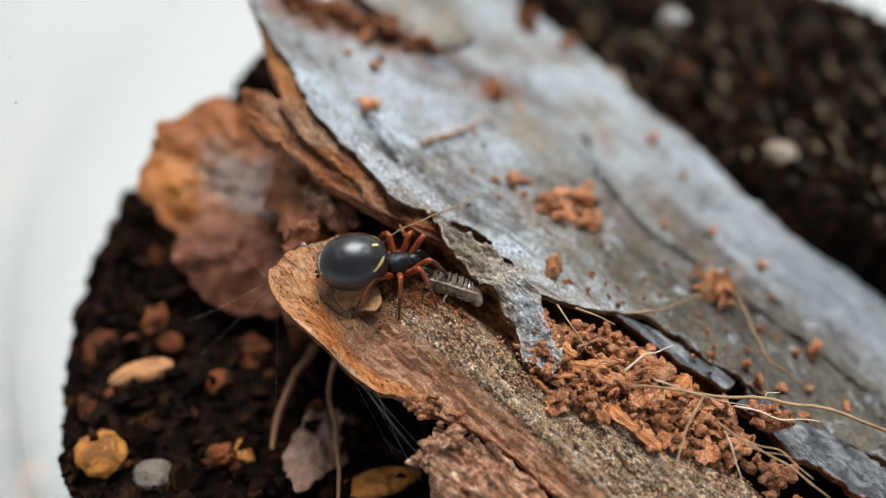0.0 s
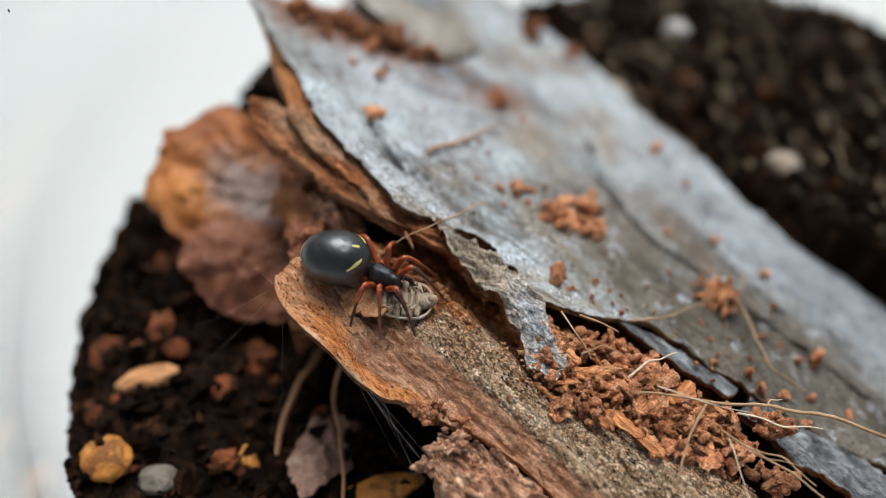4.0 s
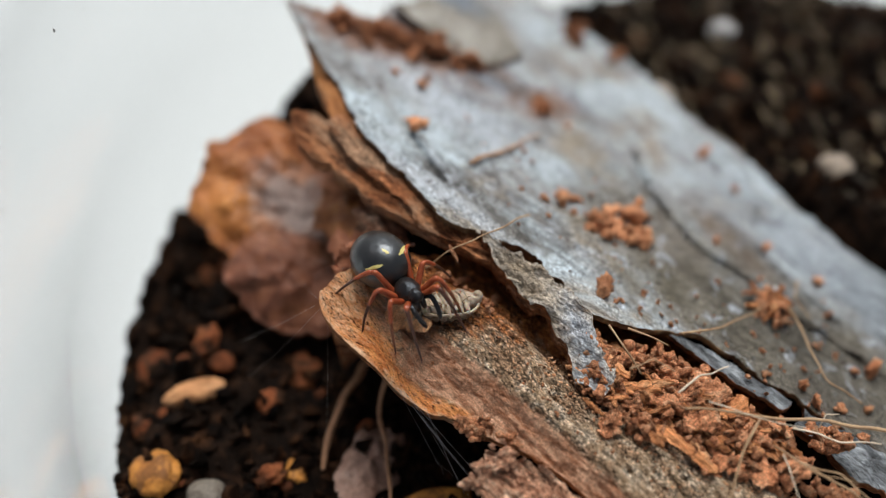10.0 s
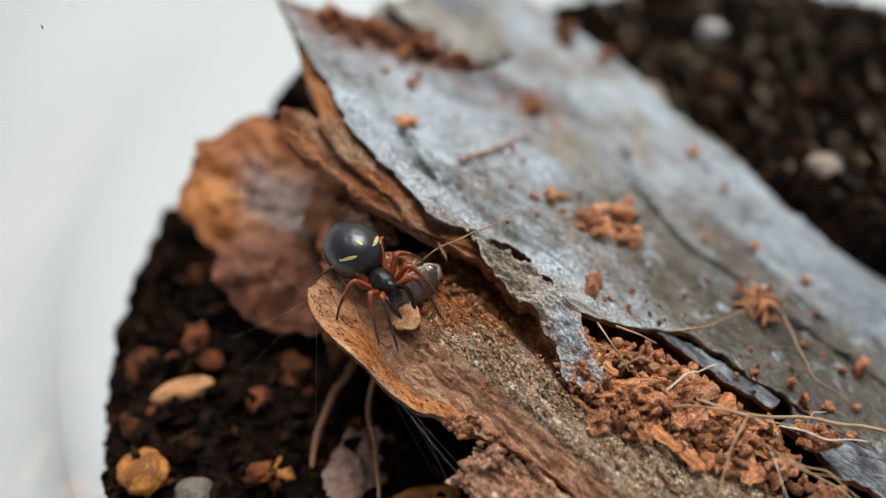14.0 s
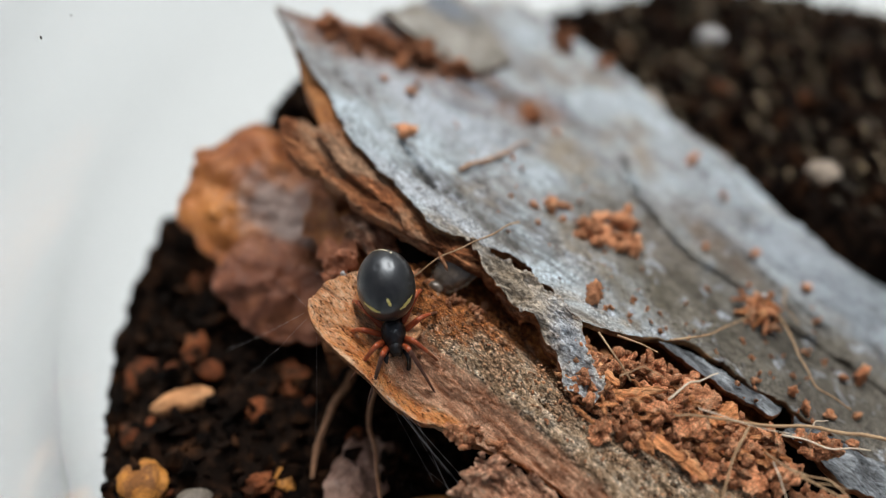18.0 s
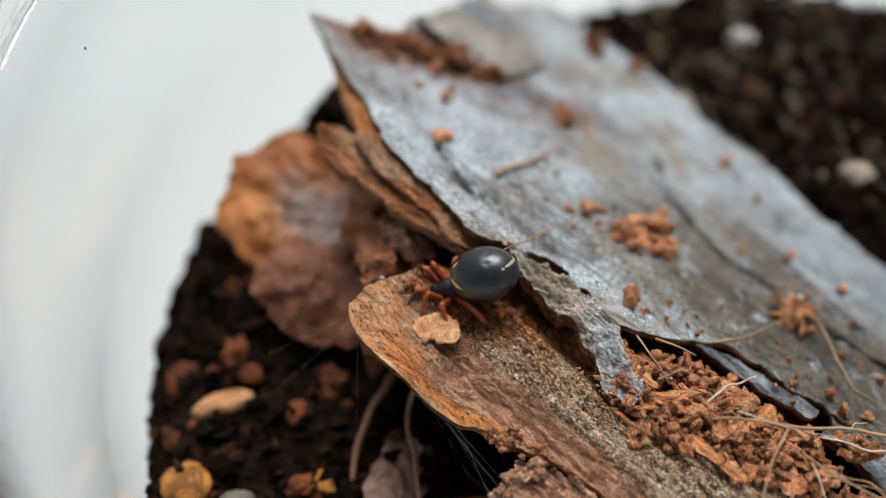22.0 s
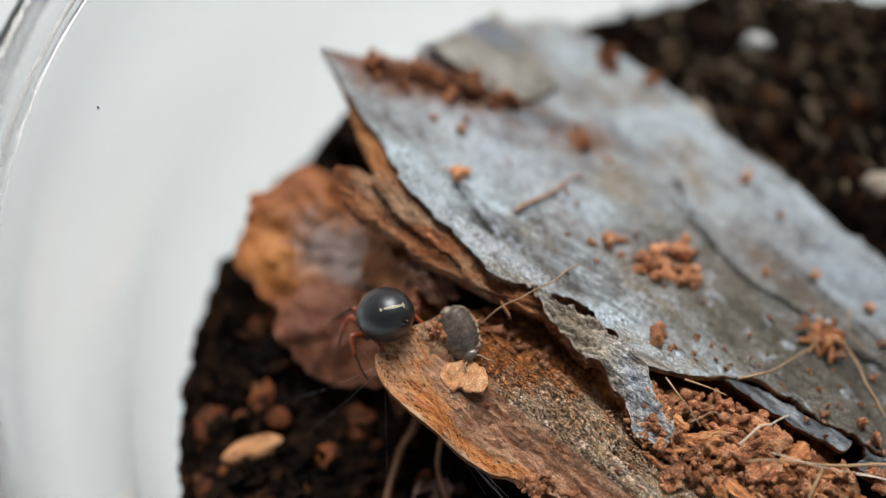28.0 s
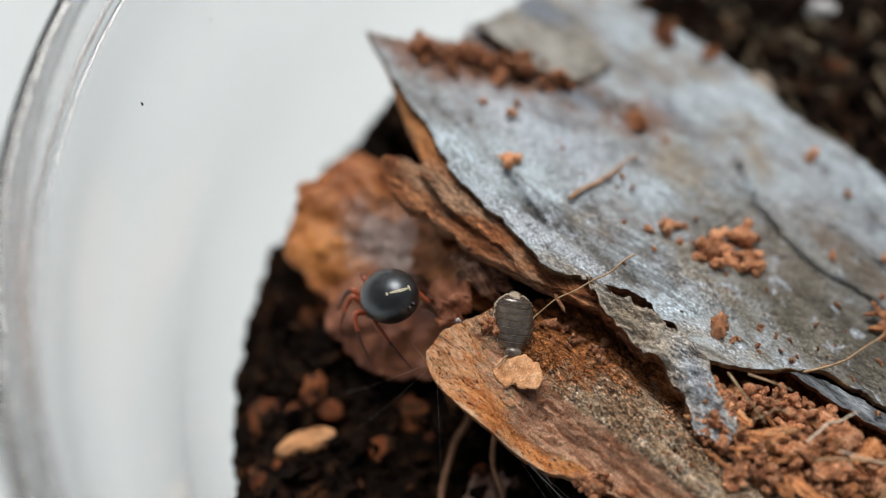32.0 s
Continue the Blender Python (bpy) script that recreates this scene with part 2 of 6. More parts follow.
    b.inputs["Sheen Weight"].default_value = sheen
    b.inputs["Transmission Weight"].default_value = transmission
    if subsurface:
        b.inputs["Subsurface Weight"].default_value = subsurface
        b.inputs["Subsurface Radius"].default_value = (0.0012, 0.0005, 0.0002)
        b.inputs["Subsurface Scale"].default_value = 0.6
    if bump:
        total = n.new("ShaderNodeMath")
        total.operation = "MULTIPLY_ADD"
        total.inputs[1].default_value = fine_relief
        l.new(fine, total.inputs[0])
        l.new(broad, total.inputs[2])
        if groove:
            deep = n.new("ShaderNodeMath")
            deep.operation = "MULTIPLY_ADD"
            deep.inputs[1].default_value = 0.5 * fissure
            l.new(groove, deep.inputs[0])
            l.new(total.outputs["Value"], deep.inputs[2])
            total = deep
        if cells:
            deep = n.new("ShaderNodeMath")
            deep.operation = "MULTIPLY_ADD"
            deep.inputs[1].default_value = 0.35 * granule
            l.new(cells, deep.inputs[0])
            l.new(total.outputs["Value"], deep.inputs[2])
            total = deep
        bp = n.new("ShaderNodeBump")
        bp.inputs["Strength"].default_value, bp.inputs["Distance"].default_value = bump, relief * MM
        l.new(total.outputs["Value"], bp.inputs["Height"])
        l.new(bp.outputs["Normal"], b.inputs["Normal"])
    return m


def glass(name, tint=(0.97, 0.98, 0.985)):
    m = bpy.data.materials.new(name)
    m.use_nodes = True
    b = m.node_tree.nodes["Principled BSDF"]
    b.inputs["Base Color"].default_value = (*tint, 1)
    b.inputs["Transmission Weight"].default_value = 1.0
    b.inputs["Roughness"].default_value = 0.15
    b.inputs["IOR"].default_value = 1.45
    return m


TABLE = material("white_table", [(0.3, (0.563, 0.603, 0.608)), (0.7, (0.62, 0.663, 0.669))], size=60, grain=1.5, grain_amount=0.03, rough=0.55, bump=0.05)
GLASS = glass("clear_jar")
SOIL = material("dark_potting_soil", [(0.3, (0.002, 0.0012, 0.0008)), (0.52, (0.007, 0.0036, 0.002)), (0.75, (0.034, 0.016, 0.008))],
                size=1.6, grain=0.25, grain_amount=0.6, rough=0.9, bump=0.8, second=(0.036, 0.016, 0.008), second_size=4, second_edge=(0.58, 0.75), specular=0.08)
SOIL_CRUMB = material("soil_crumb", [(0.3, (0.002, 0.0012, 0.0008)), (0.5, (0.005, 0.0025, 0.0014)), (0.75, (0.044, 0.018, 0.007))],
                      size=2.5, grain=0.2, grain_amount=0.5, rough=0.9, bump=0.6, specular=0.08, island=0.75)
BARK_TOP = material("weathered_grey_bark", [(0.30, (0.14, 0.138, 0.135)), (0.42, (0.30, 0.312, 0.318)), (0.53, (0.40, 0.462, 0.497)), (0.66, (0.53, 0.625, 0.685))],
                    size=5.5, stretch=1.35, grain=0.2, grain_amount=0.5, rough=0.5, bump=0.7, second=(0.29, 0.255, 0.205), second_size=6.5,
                    second_edge=(0.50, 0.64), specks=(0.07, 0.05, 0.04), speck_size=0.8, speck_level=0.645, specular=0.4, light_specks=(0.46, 0.51, 0.57), light_size=1.6, light_level=0.56, fine_relief=0.8, relief=0.4,
                    zones=[(-36, 7.4, 9.0, 4.6, 25, (0.09, 0.042, 0.024), (0.25, 0.135, 0.085)), (-41, 4.2, 5.0, 3.4, 10, (0.10, 0.042, 0.022), (0.28, 0.135, 0.08)), (-29.0, 10.5, 2.2, 1.3, 10, (0.09, 0.10, 0.12), (0.21, 0.23, 0.26)), (-23.4, 15.8, 1.9, 1.5, -20, (0.10, 0.11, 0.13), (0.22, 0.24, 0.27)),
                           (-24.4, 12.8, 2.2, 2.4, 0, (0.15, 0.075, 0.045), (0.33, 0.19, 0.125)), (-30.0, 4.4, 2.4, 1.1, 15, (0.18, 0.095, 0.055), (0.37, 0.25, 0.18)), (-20.5, -3.8, 3.4, 1.3, 8, (0.07, 0.07, 0.07), (0.17, 0.17, 0.16)),
                           (-14, -3.8, 3.0, 1.3, 12, (0.10, 0.10, 0.095), (0.24, 0.23, 0.21)), (-3, 13.5, 4.5, 1.8, -8, (0.10, 0.075, 0.06), (0.22, 0.17, 0.13)),
                           (1, 5.0, 13.0, 4.8, -10, (0.10, 0.088, 0.062), (0.235, 0.215, 0.175)), (14, 9, 15.0, 7.5, -6, (0.06, 0.053, 0.04), (0.165, 0.152, 0.125)),
                           (-9, 9.0, 5.0, 3.0, -25, (0.11, 0.095, 0.075), (0.23, 0.21, 0.18)), (-40, 14, 5.5, 3.6, 30, (0.12, 0.13, 0.14), (0.24, 0.25, 0.25)),
                           (-20, -5.6, 6.0, 0.9, 6, (0.34, 0.37, 0.40), (0.55, 0.60, 0.65)), (8, 19.5, 15.0, 3.6, -3, (0.20, 0.235, 0.265), (0.37, 0.425, 0.475)),
                           (-27, 4.5, 7.0, 3.2, 12, (0.33, 0.37, 0.41), (0.52, 0.58, 0.64))],
                    fissure=0.6, fissure_size=6.0, fissure_stretch=3.5, granule=0.62, granule_size=0.2)
BARK_RIM = material("tan_bark_rim", [(0.28, (0.05, 0.025, 0.012)), (0.5, (0.19, 0.105, 0.045)), (0.72, (0.44, 0.29, 0.14))],
                    size=1.1, stretch=3.0, grain=0.16, grain_amount=0.5, rough=0.7, bump=1.0, second=(0.10, 0.045, 0.02), second_size=2.4)
BARK_FLAP = material("silver_bark_flake", [(0.3, (0.22, 0.175, 0.13)), (0.42, (0.46, 0.41, 0.34)), (0.54, (0.63, 0.595, 0.54)), (0.68, (0.78, 0.78, 0.765))],
                     size=1.4, stretch=1.4, grain=0.15, grain_amount=0.5, rough=0.55, bump=1.0, second=(0.36, 0.26, 0.17), second_size=1.6, fissure=0.6, fissure_size=2.0, fissure_stretch=2.0, granule=0.5, granule_size=0.3,
                     zones=[(-4.2, -6.9, 2.4, 0.9, -24, (0.34, 0.36, 0.39), (0.60, 0.65, 0.70)), (-1.5, -8.8, 1.6, 1.2, -20, (0.48, 0.52, 0.55), (0.76, 0.81, 0.84)), (-10, -6.5, 3.0, 1.2, -10, (0.28, 0.22, 0.15), (0.55, 0.47, 0.37))])
BARK_BLUE = material("dark_blue_grey_bark", [(0.3, (0.03, 0.031, 0.033)), (0.45, (0.135, 0.148, 0.16)), (0.56, (0.26, 0.287, 0.31)), (0.7, (0.48, 0.52, 0.555))],
                     size=1.3, stretch=3.0, grain=0.12, grain_amount=0.6, rough=0.45, bump=0.8, fissure=0.6, fissure_size=1.4, fine_relief=0.9)
BARK_EDGE = material("rusty_brown_bark", [(0.28, (0.055, 0.018, 0.007)), (0.46, (0.245, 0.088, 0.034)), (0.72, (0.52, 0.245, 0.115))],
                     size=1.3, stretch=3.0, grain=0.16, grain_amount=0.55, rough=0.75, bump=1.0, second=(0.34, 0.205, 0.125), second_size=2.0, fissure=0.5, fissure_size=1.6, specular=0.2, granule=0.5, granule_size=0.3)
BARK_LOBE = material("beige_grey_bark", [(0.3, (0.10, 0.088, 0.07)), (0.5, (0.24, 0.225, 0.195)), (0.7, (0.36, 0.35, 0.32))], size=2.6, stretch=1.6, grain=0.2, grain_amount=0.5,
                     rough=0.65, bump=0.8, zones=[(-39.5, 17.0, 3.0, 1.6, 20, (0.10, 0.12, 0.15), (0.22, 0.25, 0.29))], fissure=0.4, fissure_size=2.4)
BARK_ORANGE = material("orange_bark_rim", [(0.28, (0.14, 0.045, 0.012)), (0.5, (0.36, 0.14, 0.042)), (0.75, (0.56, 0.27, 0.095))],
                       size=1.6, stretch=2.5, grain=0.2, grain_amount=0.4, rough=0.6, bump=0.8, second=(0.17, 0.075, 0.036), second_size=2.2, specular=0.3)
# Blue below: rusty hollow wood, its dark tone also standing for the plate's shade
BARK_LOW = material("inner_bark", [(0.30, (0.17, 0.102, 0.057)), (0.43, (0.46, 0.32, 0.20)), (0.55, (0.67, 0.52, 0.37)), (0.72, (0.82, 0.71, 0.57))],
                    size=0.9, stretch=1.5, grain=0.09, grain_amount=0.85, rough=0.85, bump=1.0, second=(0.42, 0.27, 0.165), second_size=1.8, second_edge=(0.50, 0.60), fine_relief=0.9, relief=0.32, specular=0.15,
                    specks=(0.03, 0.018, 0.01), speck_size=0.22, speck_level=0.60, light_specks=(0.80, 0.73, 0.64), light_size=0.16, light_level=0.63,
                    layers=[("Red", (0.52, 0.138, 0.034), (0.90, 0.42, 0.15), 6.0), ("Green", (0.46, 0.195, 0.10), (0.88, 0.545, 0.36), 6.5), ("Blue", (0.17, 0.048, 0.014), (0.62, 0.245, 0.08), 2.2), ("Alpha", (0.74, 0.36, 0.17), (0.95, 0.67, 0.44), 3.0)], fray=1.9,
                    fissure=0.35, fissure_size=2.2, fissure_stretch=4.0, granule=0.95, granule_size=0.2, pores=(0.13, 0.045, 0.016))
BARK_BLOCK = material("red_brown_corky_bark", [(0.28, (0.12, 0.052, 0.030)), (0.44, (0.53, 0.27, 0.165)), (0.56, (0.70, 0.43, 0.285)), (0.72, (0.84, 0.63, 0.48))],
                      size=0.8, stretch=1.7, grain=0.12, grain_amount=0.7, rough=0.85, bump=1.0, second=(0.50, 0.245, 0.15), second_size=1.4, fissure=0.8, fissure_size=1.5, fissure_stretch=3.5, specular=0.2, granule=0.6, granule_size=0.3)
FRASS = material("rust_frass", [(0.28, (0.30, 0.098, 0.042)), (0.5, (0.66, 0.29, 0.145)), (0.75, (0.88, 0.57, 0.355))],
                 size=0.7, grain=0.09, grain_amount=0.55, rough=0.85, bump=1.0, piece=0.4, fine_relief=0.8, relief=0.4, specular=0.2, granule=0.38, granule_size=0.16)
FRASS_DULL = material("damp_brown_frass", [(0.28, (0.17, 0.058, 0.024)), (0.5, (0.41, 0.165, 0.078)), (0.75, (0.64, 0.34, 0.19))],
                      size=0.7, grain=0.09, grain_amount=0.55, rough=0.8, bump=1.0, piece=0.5, fine_relief=0.8, relief=0.4, specular=0.2, granule=0.38, granule_size=0.16)
WOOD_SHRED = material("red_brown_shred", [(0.28, (0.36, 0.12, 0.045)), (0.5, (0.70, 0.30, 0.125)), (0.75, (0.86, 0.54, 0.30))],
                      size=0.6, stretch=5.0, grain=0.09, grain_amount=0.5, rough=0.85, bump=1.0, piece=0.3, fine_relief=0.8, specular=0.2)
PEACH_FLAKE = material("peach_wood_flake", [(0.3, (0.40, 0.17, 0.07)), (0.5, (0.66, 0.34, 0.165)), (0.75, (0.84, 0.54, 0.32))],
                       size=0.8, grain=0.1, grain_amount=0.4, rough=0.85, bump=0.6, specular=0.2, granule=0.2, granule_size=0.25)
FRASS_PALE = material("orange_frass", [(0.3, (0.36, 0.13, 0.055)), (0.55, (0.63, 0.29, 0.14)), (0.8, (0.79, 0.49, 0.28))],
                      size=0.9, grain=0.15, grain_amount=0.3, rough=0.7, bump=0.7, piece=0.2)
WOOD_CHIP = material("tan_wood_chip", [(0.3, (0.30, 0.13, 0.055)), (0.55, (0.48, 0.245, 0.115)), (0.8, (0.58, 0.36, 0.20))],
                     size=2.0, stretch=2.5, grain=0.25, grain_amount=0.25, rough=0.75, bump=0.5, second=(0.12, 0.052, 0.02), second_size=1.8, second_edge=(0.46, 0.62), piece=0.2, specular=0.15)
RED_CHIP = material("red_brown_chip", [(0.3, (0.05, 0.015, 0.006)), (0.55, (0.15, 0.046, 0.017)), (0.8, (0.27, 0.105, 0.042))],
                    size=2.0, grain=0.3, grain_amount=0.3, rough=0.8, bump=0.5, second=(0.03, 0.014, 0.007), second_size=1.8, second_edge=(0.46, 0.6), piece=0.25, specular=0.12)
GOLD_CHIP = material("golden_resin_chip", [(0.3, (0.28, 0.10, 0.018)), (0.6, (0.47, 0.21, 0.045)), (0.85, (0.56, 0.33, 0.11))],
                     size=2.5, grain=0.3, grain_amount=0.25, rough=0.6, bump=0.4, second=(0.15, 0.06, 0.016), second_size=1.8, second_edge=(0.46, 0.6), piece=0.2, specular=0.2)
STONE_DIM = material("soiled_grey_pebble", [(0.3, (0.09, 0.075, 0.06)), (0.7, (0.20, 0.18, 0.155))], size=2.0, grain=0.3, grain_amount=0.3, rough=0.8, bump=0.4, specular=0.15)
STONE = material("pale_pebble", [(0.3, (0.21, 0.165, 0.125)), (0.7, (0.42, 0.37, 0.31))], size=2.0, grain=0.3, grain_amount=0.25, rough=0.75, bump=0.4, specular=0.2)
LEAF = material("brown_leaf_scale", [(0.28, (0.085, 0.024, 0.007)), (0.5, (0.25, 0.076, 0.018)), (0.75, (0.43, 0.16, 0.042))],
                size=2.2, stretch=1.3, grain=0.4, grain_amount=0.35, rough=0.45, bump=0.7,
                zones=[(-3.6, -2.6, 3.8, 2.6, 0, (0.32, 0.105, 0.018), (0.50, 0.20, 0.045)), (2.6, -0.8, 4.6, 2.8, -12, (0.155, 0.10, 0.083), (0.30, 0.235, 0.21))])
LEAF_PINK = material("pinkish_leaf_scale", [(0.3, (0.13, 0.065, 0.045)), (0.55, (0.27, 0.165, 0.125)), (0.8, (0.42, 0.31, 0.26))], size=2.2, grain=0.4, grain_amount=0.3, rough=0.5, bump=0.6)
LEAF_RIM = material("orange_leaf_rim", [(0.28, (0.11, 0.032, 0.008)), (0.5, (0.29, 0.10, 0.025)), (0.75, (0.46, 0.20, 0.06))],
                    size=1.6, grain=0.3, grain_amount=0.3, rough=0.5, bump=0.5)
LEAF_PLAIN = material("rusty_leaf_scale", [(0.28, (0.07, 0.02, 0.008)), (0.5, (0.22, 0.075, 0.025)), (0.75, (0.42, 0.18, 0.06))],
                      size=2.5, stretch=1.3, grain=0.5, grain_amount=0.3, rough=0.5, bump=0.5)
LEAF_DARK = material("purple_brown_leaf_scale", [(0.3, (0.065, 0.020, 0.010)), (0.55, (0.185, 0.070, 0.038)), (0.8, (0.32, 0.155, 0.10))],
                     size=2.6, grain=0.4, grain_amount=0.3, rough=0.45, bump=0.7, second=(0.20, 0.075, 0.03), second_size=3.5, second_edge=(0.5, 0.66), specular=0.3)
LEAF_SCRAP = material("reddish_leaf_scrap", [(0.3, (0.15, 0.046, 0.02)), (0.55, (0.34, 0.125, 0.06)), (0.8, (0.52, 0.25, 0.145))], size=1.2, grain=0.2, grain_amount=0.35, rough=0.5, bump=0.6)
ROOT = material("tan_root_fibre", [(0.3, (0.28, 0.16, 0.08)), (0.7, (0.50, 0.35, 0.205))], size=1.5, grain=0.2, grain_amount=0.2, rough=0.55, bump=0.2)
ROOT_DARK = material("brown_root", [(0.3, (0.13, 0.06, 0.03)), (0.7, (0.30, 0.16, 0.085))], size=1.5, grain=0.2, grain_amount=0.3, rough=0.6, bump=0.3)
ROOT_RUST = material("rusty_root_fibre", [(0.3, (0.30, 0.15, 0.07)), (0.7, (0.54, 0.33, 0.19))], size=1.2, grain=0.2, grain_amount=0.3, rough=0.6, bump=0.3)
ROOT_PALE = material("pale_root_fibre", [(0.3, (0.62, 0.50, 0.36)), (0.7, (0.80, 0.70, 0.56))], size=1.5, grain=0.2, grain_amount=0.15, rough=0.5, bump=0.2)
FRASS_GRAIN = material("frass_grain", [(0.3, (0.26, 0.115, 0.055)), (0.7, (0.58, 0.34, 0.19))], size=0.5, grain=0.1, grain_amount=0.4, rough=0.8, bump=0.4, island=0.5)
SOIL_STREAK = material("pale_soil_streak", [(0.3, (0.042, 0.030, 0.017)), (0.7, (0.13, 0.098, 0.058))], size=1.0, grain=0.2, grain_amount=0.3, rough=0.7, bump=0, island=0.85)
SILK = material("grey_silk", [(0.3, (0.62, 0.62, 0.63)), (0.7, (0.80, 0.80, 0.81))], size=2.0, grain=0.3, grain_amount=0.1, rough=0.3, bump=0)
ABDOMEN = material("glossy_black_abdomen", [(0.3, (0.007, 0.0065, 0.006)), (0.7, (0.024, 0.022, 0.02))], size=0.8, grain=0.06, grain_amount=0.4,
                   rough=0.33, bump=0.12, specular=0.8, coat=0.22, rough_span=0.05)
ABDOMEN.node_tree.nodes["Principled BSDF"].inputs["Specular Tint"].default_value = (0.80, 0.90, 1.0, 1)
CARAPACE = material("black_carapace", [(0.3, (0.006, 0.005, 0.005)), (0.7, (0.02, 0.016, 0.014))], size=0.5, grain=0.08, grain_amount=0.3,
                    rough=0.3, bump=0.2, specular=0.5)
CARAPACE.node_tree.nodes["Principled BSDF"].inputs["Specular Tint"].default_value = (0.72, 0.86, 1.0, 1)
YELLOW = material("yellow_mark", [(0.3, (0.52, 0.43, 0.10)), (0.7, (0.72, 0.65, 0.28))], size=0.3, grain=0.06, grain_amount=0.2, rough=0.35, bump=0.1)
CREAM = material("cream_mark", [(0.3, (0.38, 0.34, 0.23)), (0.7, (0.60, 0.55, 0.40))], size=0.3, grain=0.06, grain_amount=0.2, rough=0.35, bump=0.1)
LEG_RED = material("orange_red_leg", [(0.3, (0.17, 0.030, 0.011)), (0.7, (0.42, 0.10, 0.034))], size=0.6, grain=0.1, grain_amount=0.25, rough=0.32,
                   bump=0.1, subsurface=0.15, specular=0.5)
LEG_BROWN = material("brown_leg", [(0.3, (0.10, 0.03, 0.014)), (0.7, (0.26, 0.09, 0.04))], size=0.6, grain=0.1, grain_amount=0.25, rough=0.35, bump=0.1)
LEG_DARK = material("dark_leg", [(0.3, (0.04, 0.016, 0.011)), (0.7, (0.12, 0.05, 0.033))], size=0.6, grain=0.1, grain_amount=0.25, rough=0.32, bump=0.1)
LOUSE = material("grey_brown_woodlouse_plate", [(0.3, (0.045, 0.034, 0.026)), (0.55, (0.115, 0.09, 0.068)), (0.8, (0.22, 0.18, 0.14))], size=0.5,
                 grain=0.08, grain_amount=0.3, rough=0.2, bump=0.12, coat=0.5, specular=0.8)
BELLY = material("pale_woodlouse_belly", [(0.3, (0.29, 0.225, 0.16)), (0.6, (0.39, 0.325, 0.25)), (0.8, (0.48, 0.42, 0.345))], size=0.5, grain=0.08,
                 grain_amount=0.25, rough=0.4, bump=0.3, subsurface=0.4)
LOUSE_LEG = material("tan_woodlouse_leg", [(0.3, (0.28, 0.20, 0.135)), (0.7, (0.40, 0.32, 0.23))], size=0.4, grain=0.08, grain_amount=0.2, rough=0.4, bump=0.1)
SPECK = material("dark_dust", [(0.3, (0.03, 0.025, 0.02)), (0.7, (0.08, 0.07, 0.06))], size=0.2, grain=0.05, rough=0.8, bump=0.2)
WHITE_BIT = material("white_flake", [(0.3, (0.45, 0.45, 0.45)), (0.7, (0.66, 0.66, 0.66))], size=0.8, grain=0.2, grain_amount=0.1, rough=0.5, bump=0.3)


# ---- making meshes ----
def mesh_of(name, verts, faces, mat, smooth=True, mats=None):
    me = bpy.data.meshes.new(name)
    me.from_pydata([(x * MM, y * MM, z * MM) for x, y, z in verts], [], faces)
    for k in (mats or [mat]):
        me.materials.append(k)
    me.polygons.foreach_set("use_smooth", [smooth] * len(me.polygons))
    me.update()
    return me


def part(name, me, parent=None, label="", m=None):
    ob = new(name, me)
    if parent:
        ob.parent = parent
    if m is not None:
        ob.matrix_basis = m
    return tagged(ob, label)


def thing(name, label, category, group="", m=None, me=None):
    ob = new(name, me)
    if m is not None:
        ob.matrix_basis = m
    return tagged(ob, label, category, group)


def at(x, y, z, rx=0, ry=0, rz=0):
    return pose(x * MM, y * MM, z * MM, rx, ry, rz)


def lathe(profile, cx, cy, steps=160):
    """A closed ring swept round (cx, cy): profile of (radius, z), up the inside and down the outside."""
    v, f, k = [], [], len(profile)
    for i in range(steps):
        a = 2 * math.pi * i / steps
        v += [(cx + r * math.cos(a), cy + r * math.sin(a), z) for r, z in profile]
    for i in range(steps):
        p, q = i * k, (i + 1) % steps * k
        f += [(p + (j + 1) % k, q + (j + 1) % k, q + j, p + j) for j in range(k)]
    return v, f


def tube(points, radius, sides=7, tip=0.6, bumps=0.0):
    """A tapering tube along a smoothed line of points. radius: one value, or one for each point."""
    pts = [Vector(p) for p in points]
    rad = list(radius) if isinstance(radius, (list, tuple)) else [radius * (1 - (1 - tip) * i / (len(pts) - 1)) for i in range(len(pts))]
    fine, fr = [], []
    for i in range(len(pts) - 1):
        a, b, c, d = pts[max(i - 1, 0)], pts[i], pts[i + 1], pts[min(i + 2, len(pts) - 1)]
        for s in range(6):
            t = s / 6
            fine.append(0.5 * ((2 * b) + (c - a) * t + (2 * a - 5 * b + 4 * c - d) * t * t + (3 * b - a - 3 * c + d) * t ** 3))
            fr.append(rad[i] * (1 - t) + rad[i + 1] * t)
    fine.append(pts[-1])
    fr.append(rad[-1])
    v, f = [], []
    side = None
    for i, p in enumerate(fine):
        d = (fine[min(i + 1, len(fine) - 1)] - fine[max(i - 1, 0)]).normalized()
        if side is None:
            side = d.orthogonal().normalized()
        side = (side - d * side.dot(d)).normalized()
        up = d.cross(side)
        for k in range(sides):
            a = 2 * math.pi * k / sides
            r = fr[i] * (1 + bumps * noise.noise(p * 2.3 + Vector((k, 0, 0))))
            v.append(p + (side * math.cos(a) + up * math.sin(a)) * r)
    for i in range(len(fine) - 1):
        f += [(i * sides + k, i * sides + (k + 1) % sides, (i + 1) * sides + (k + 1) % sides, (i + 1) * sides + k) for k in range(sides)]
    f += [tuple(range(sides))[::-1], tuple(range((len(fine) - 1) * sides, len(fine) * sides))]
    return [tuple(p) for p in v], f


def joined(*pieces):
    v, f = [], []
    for pv, pf in pieces:
        k = len(v)
        v += list(pv)
        f += [tuple(i + k for i in face) for face in pf]
    return v, f


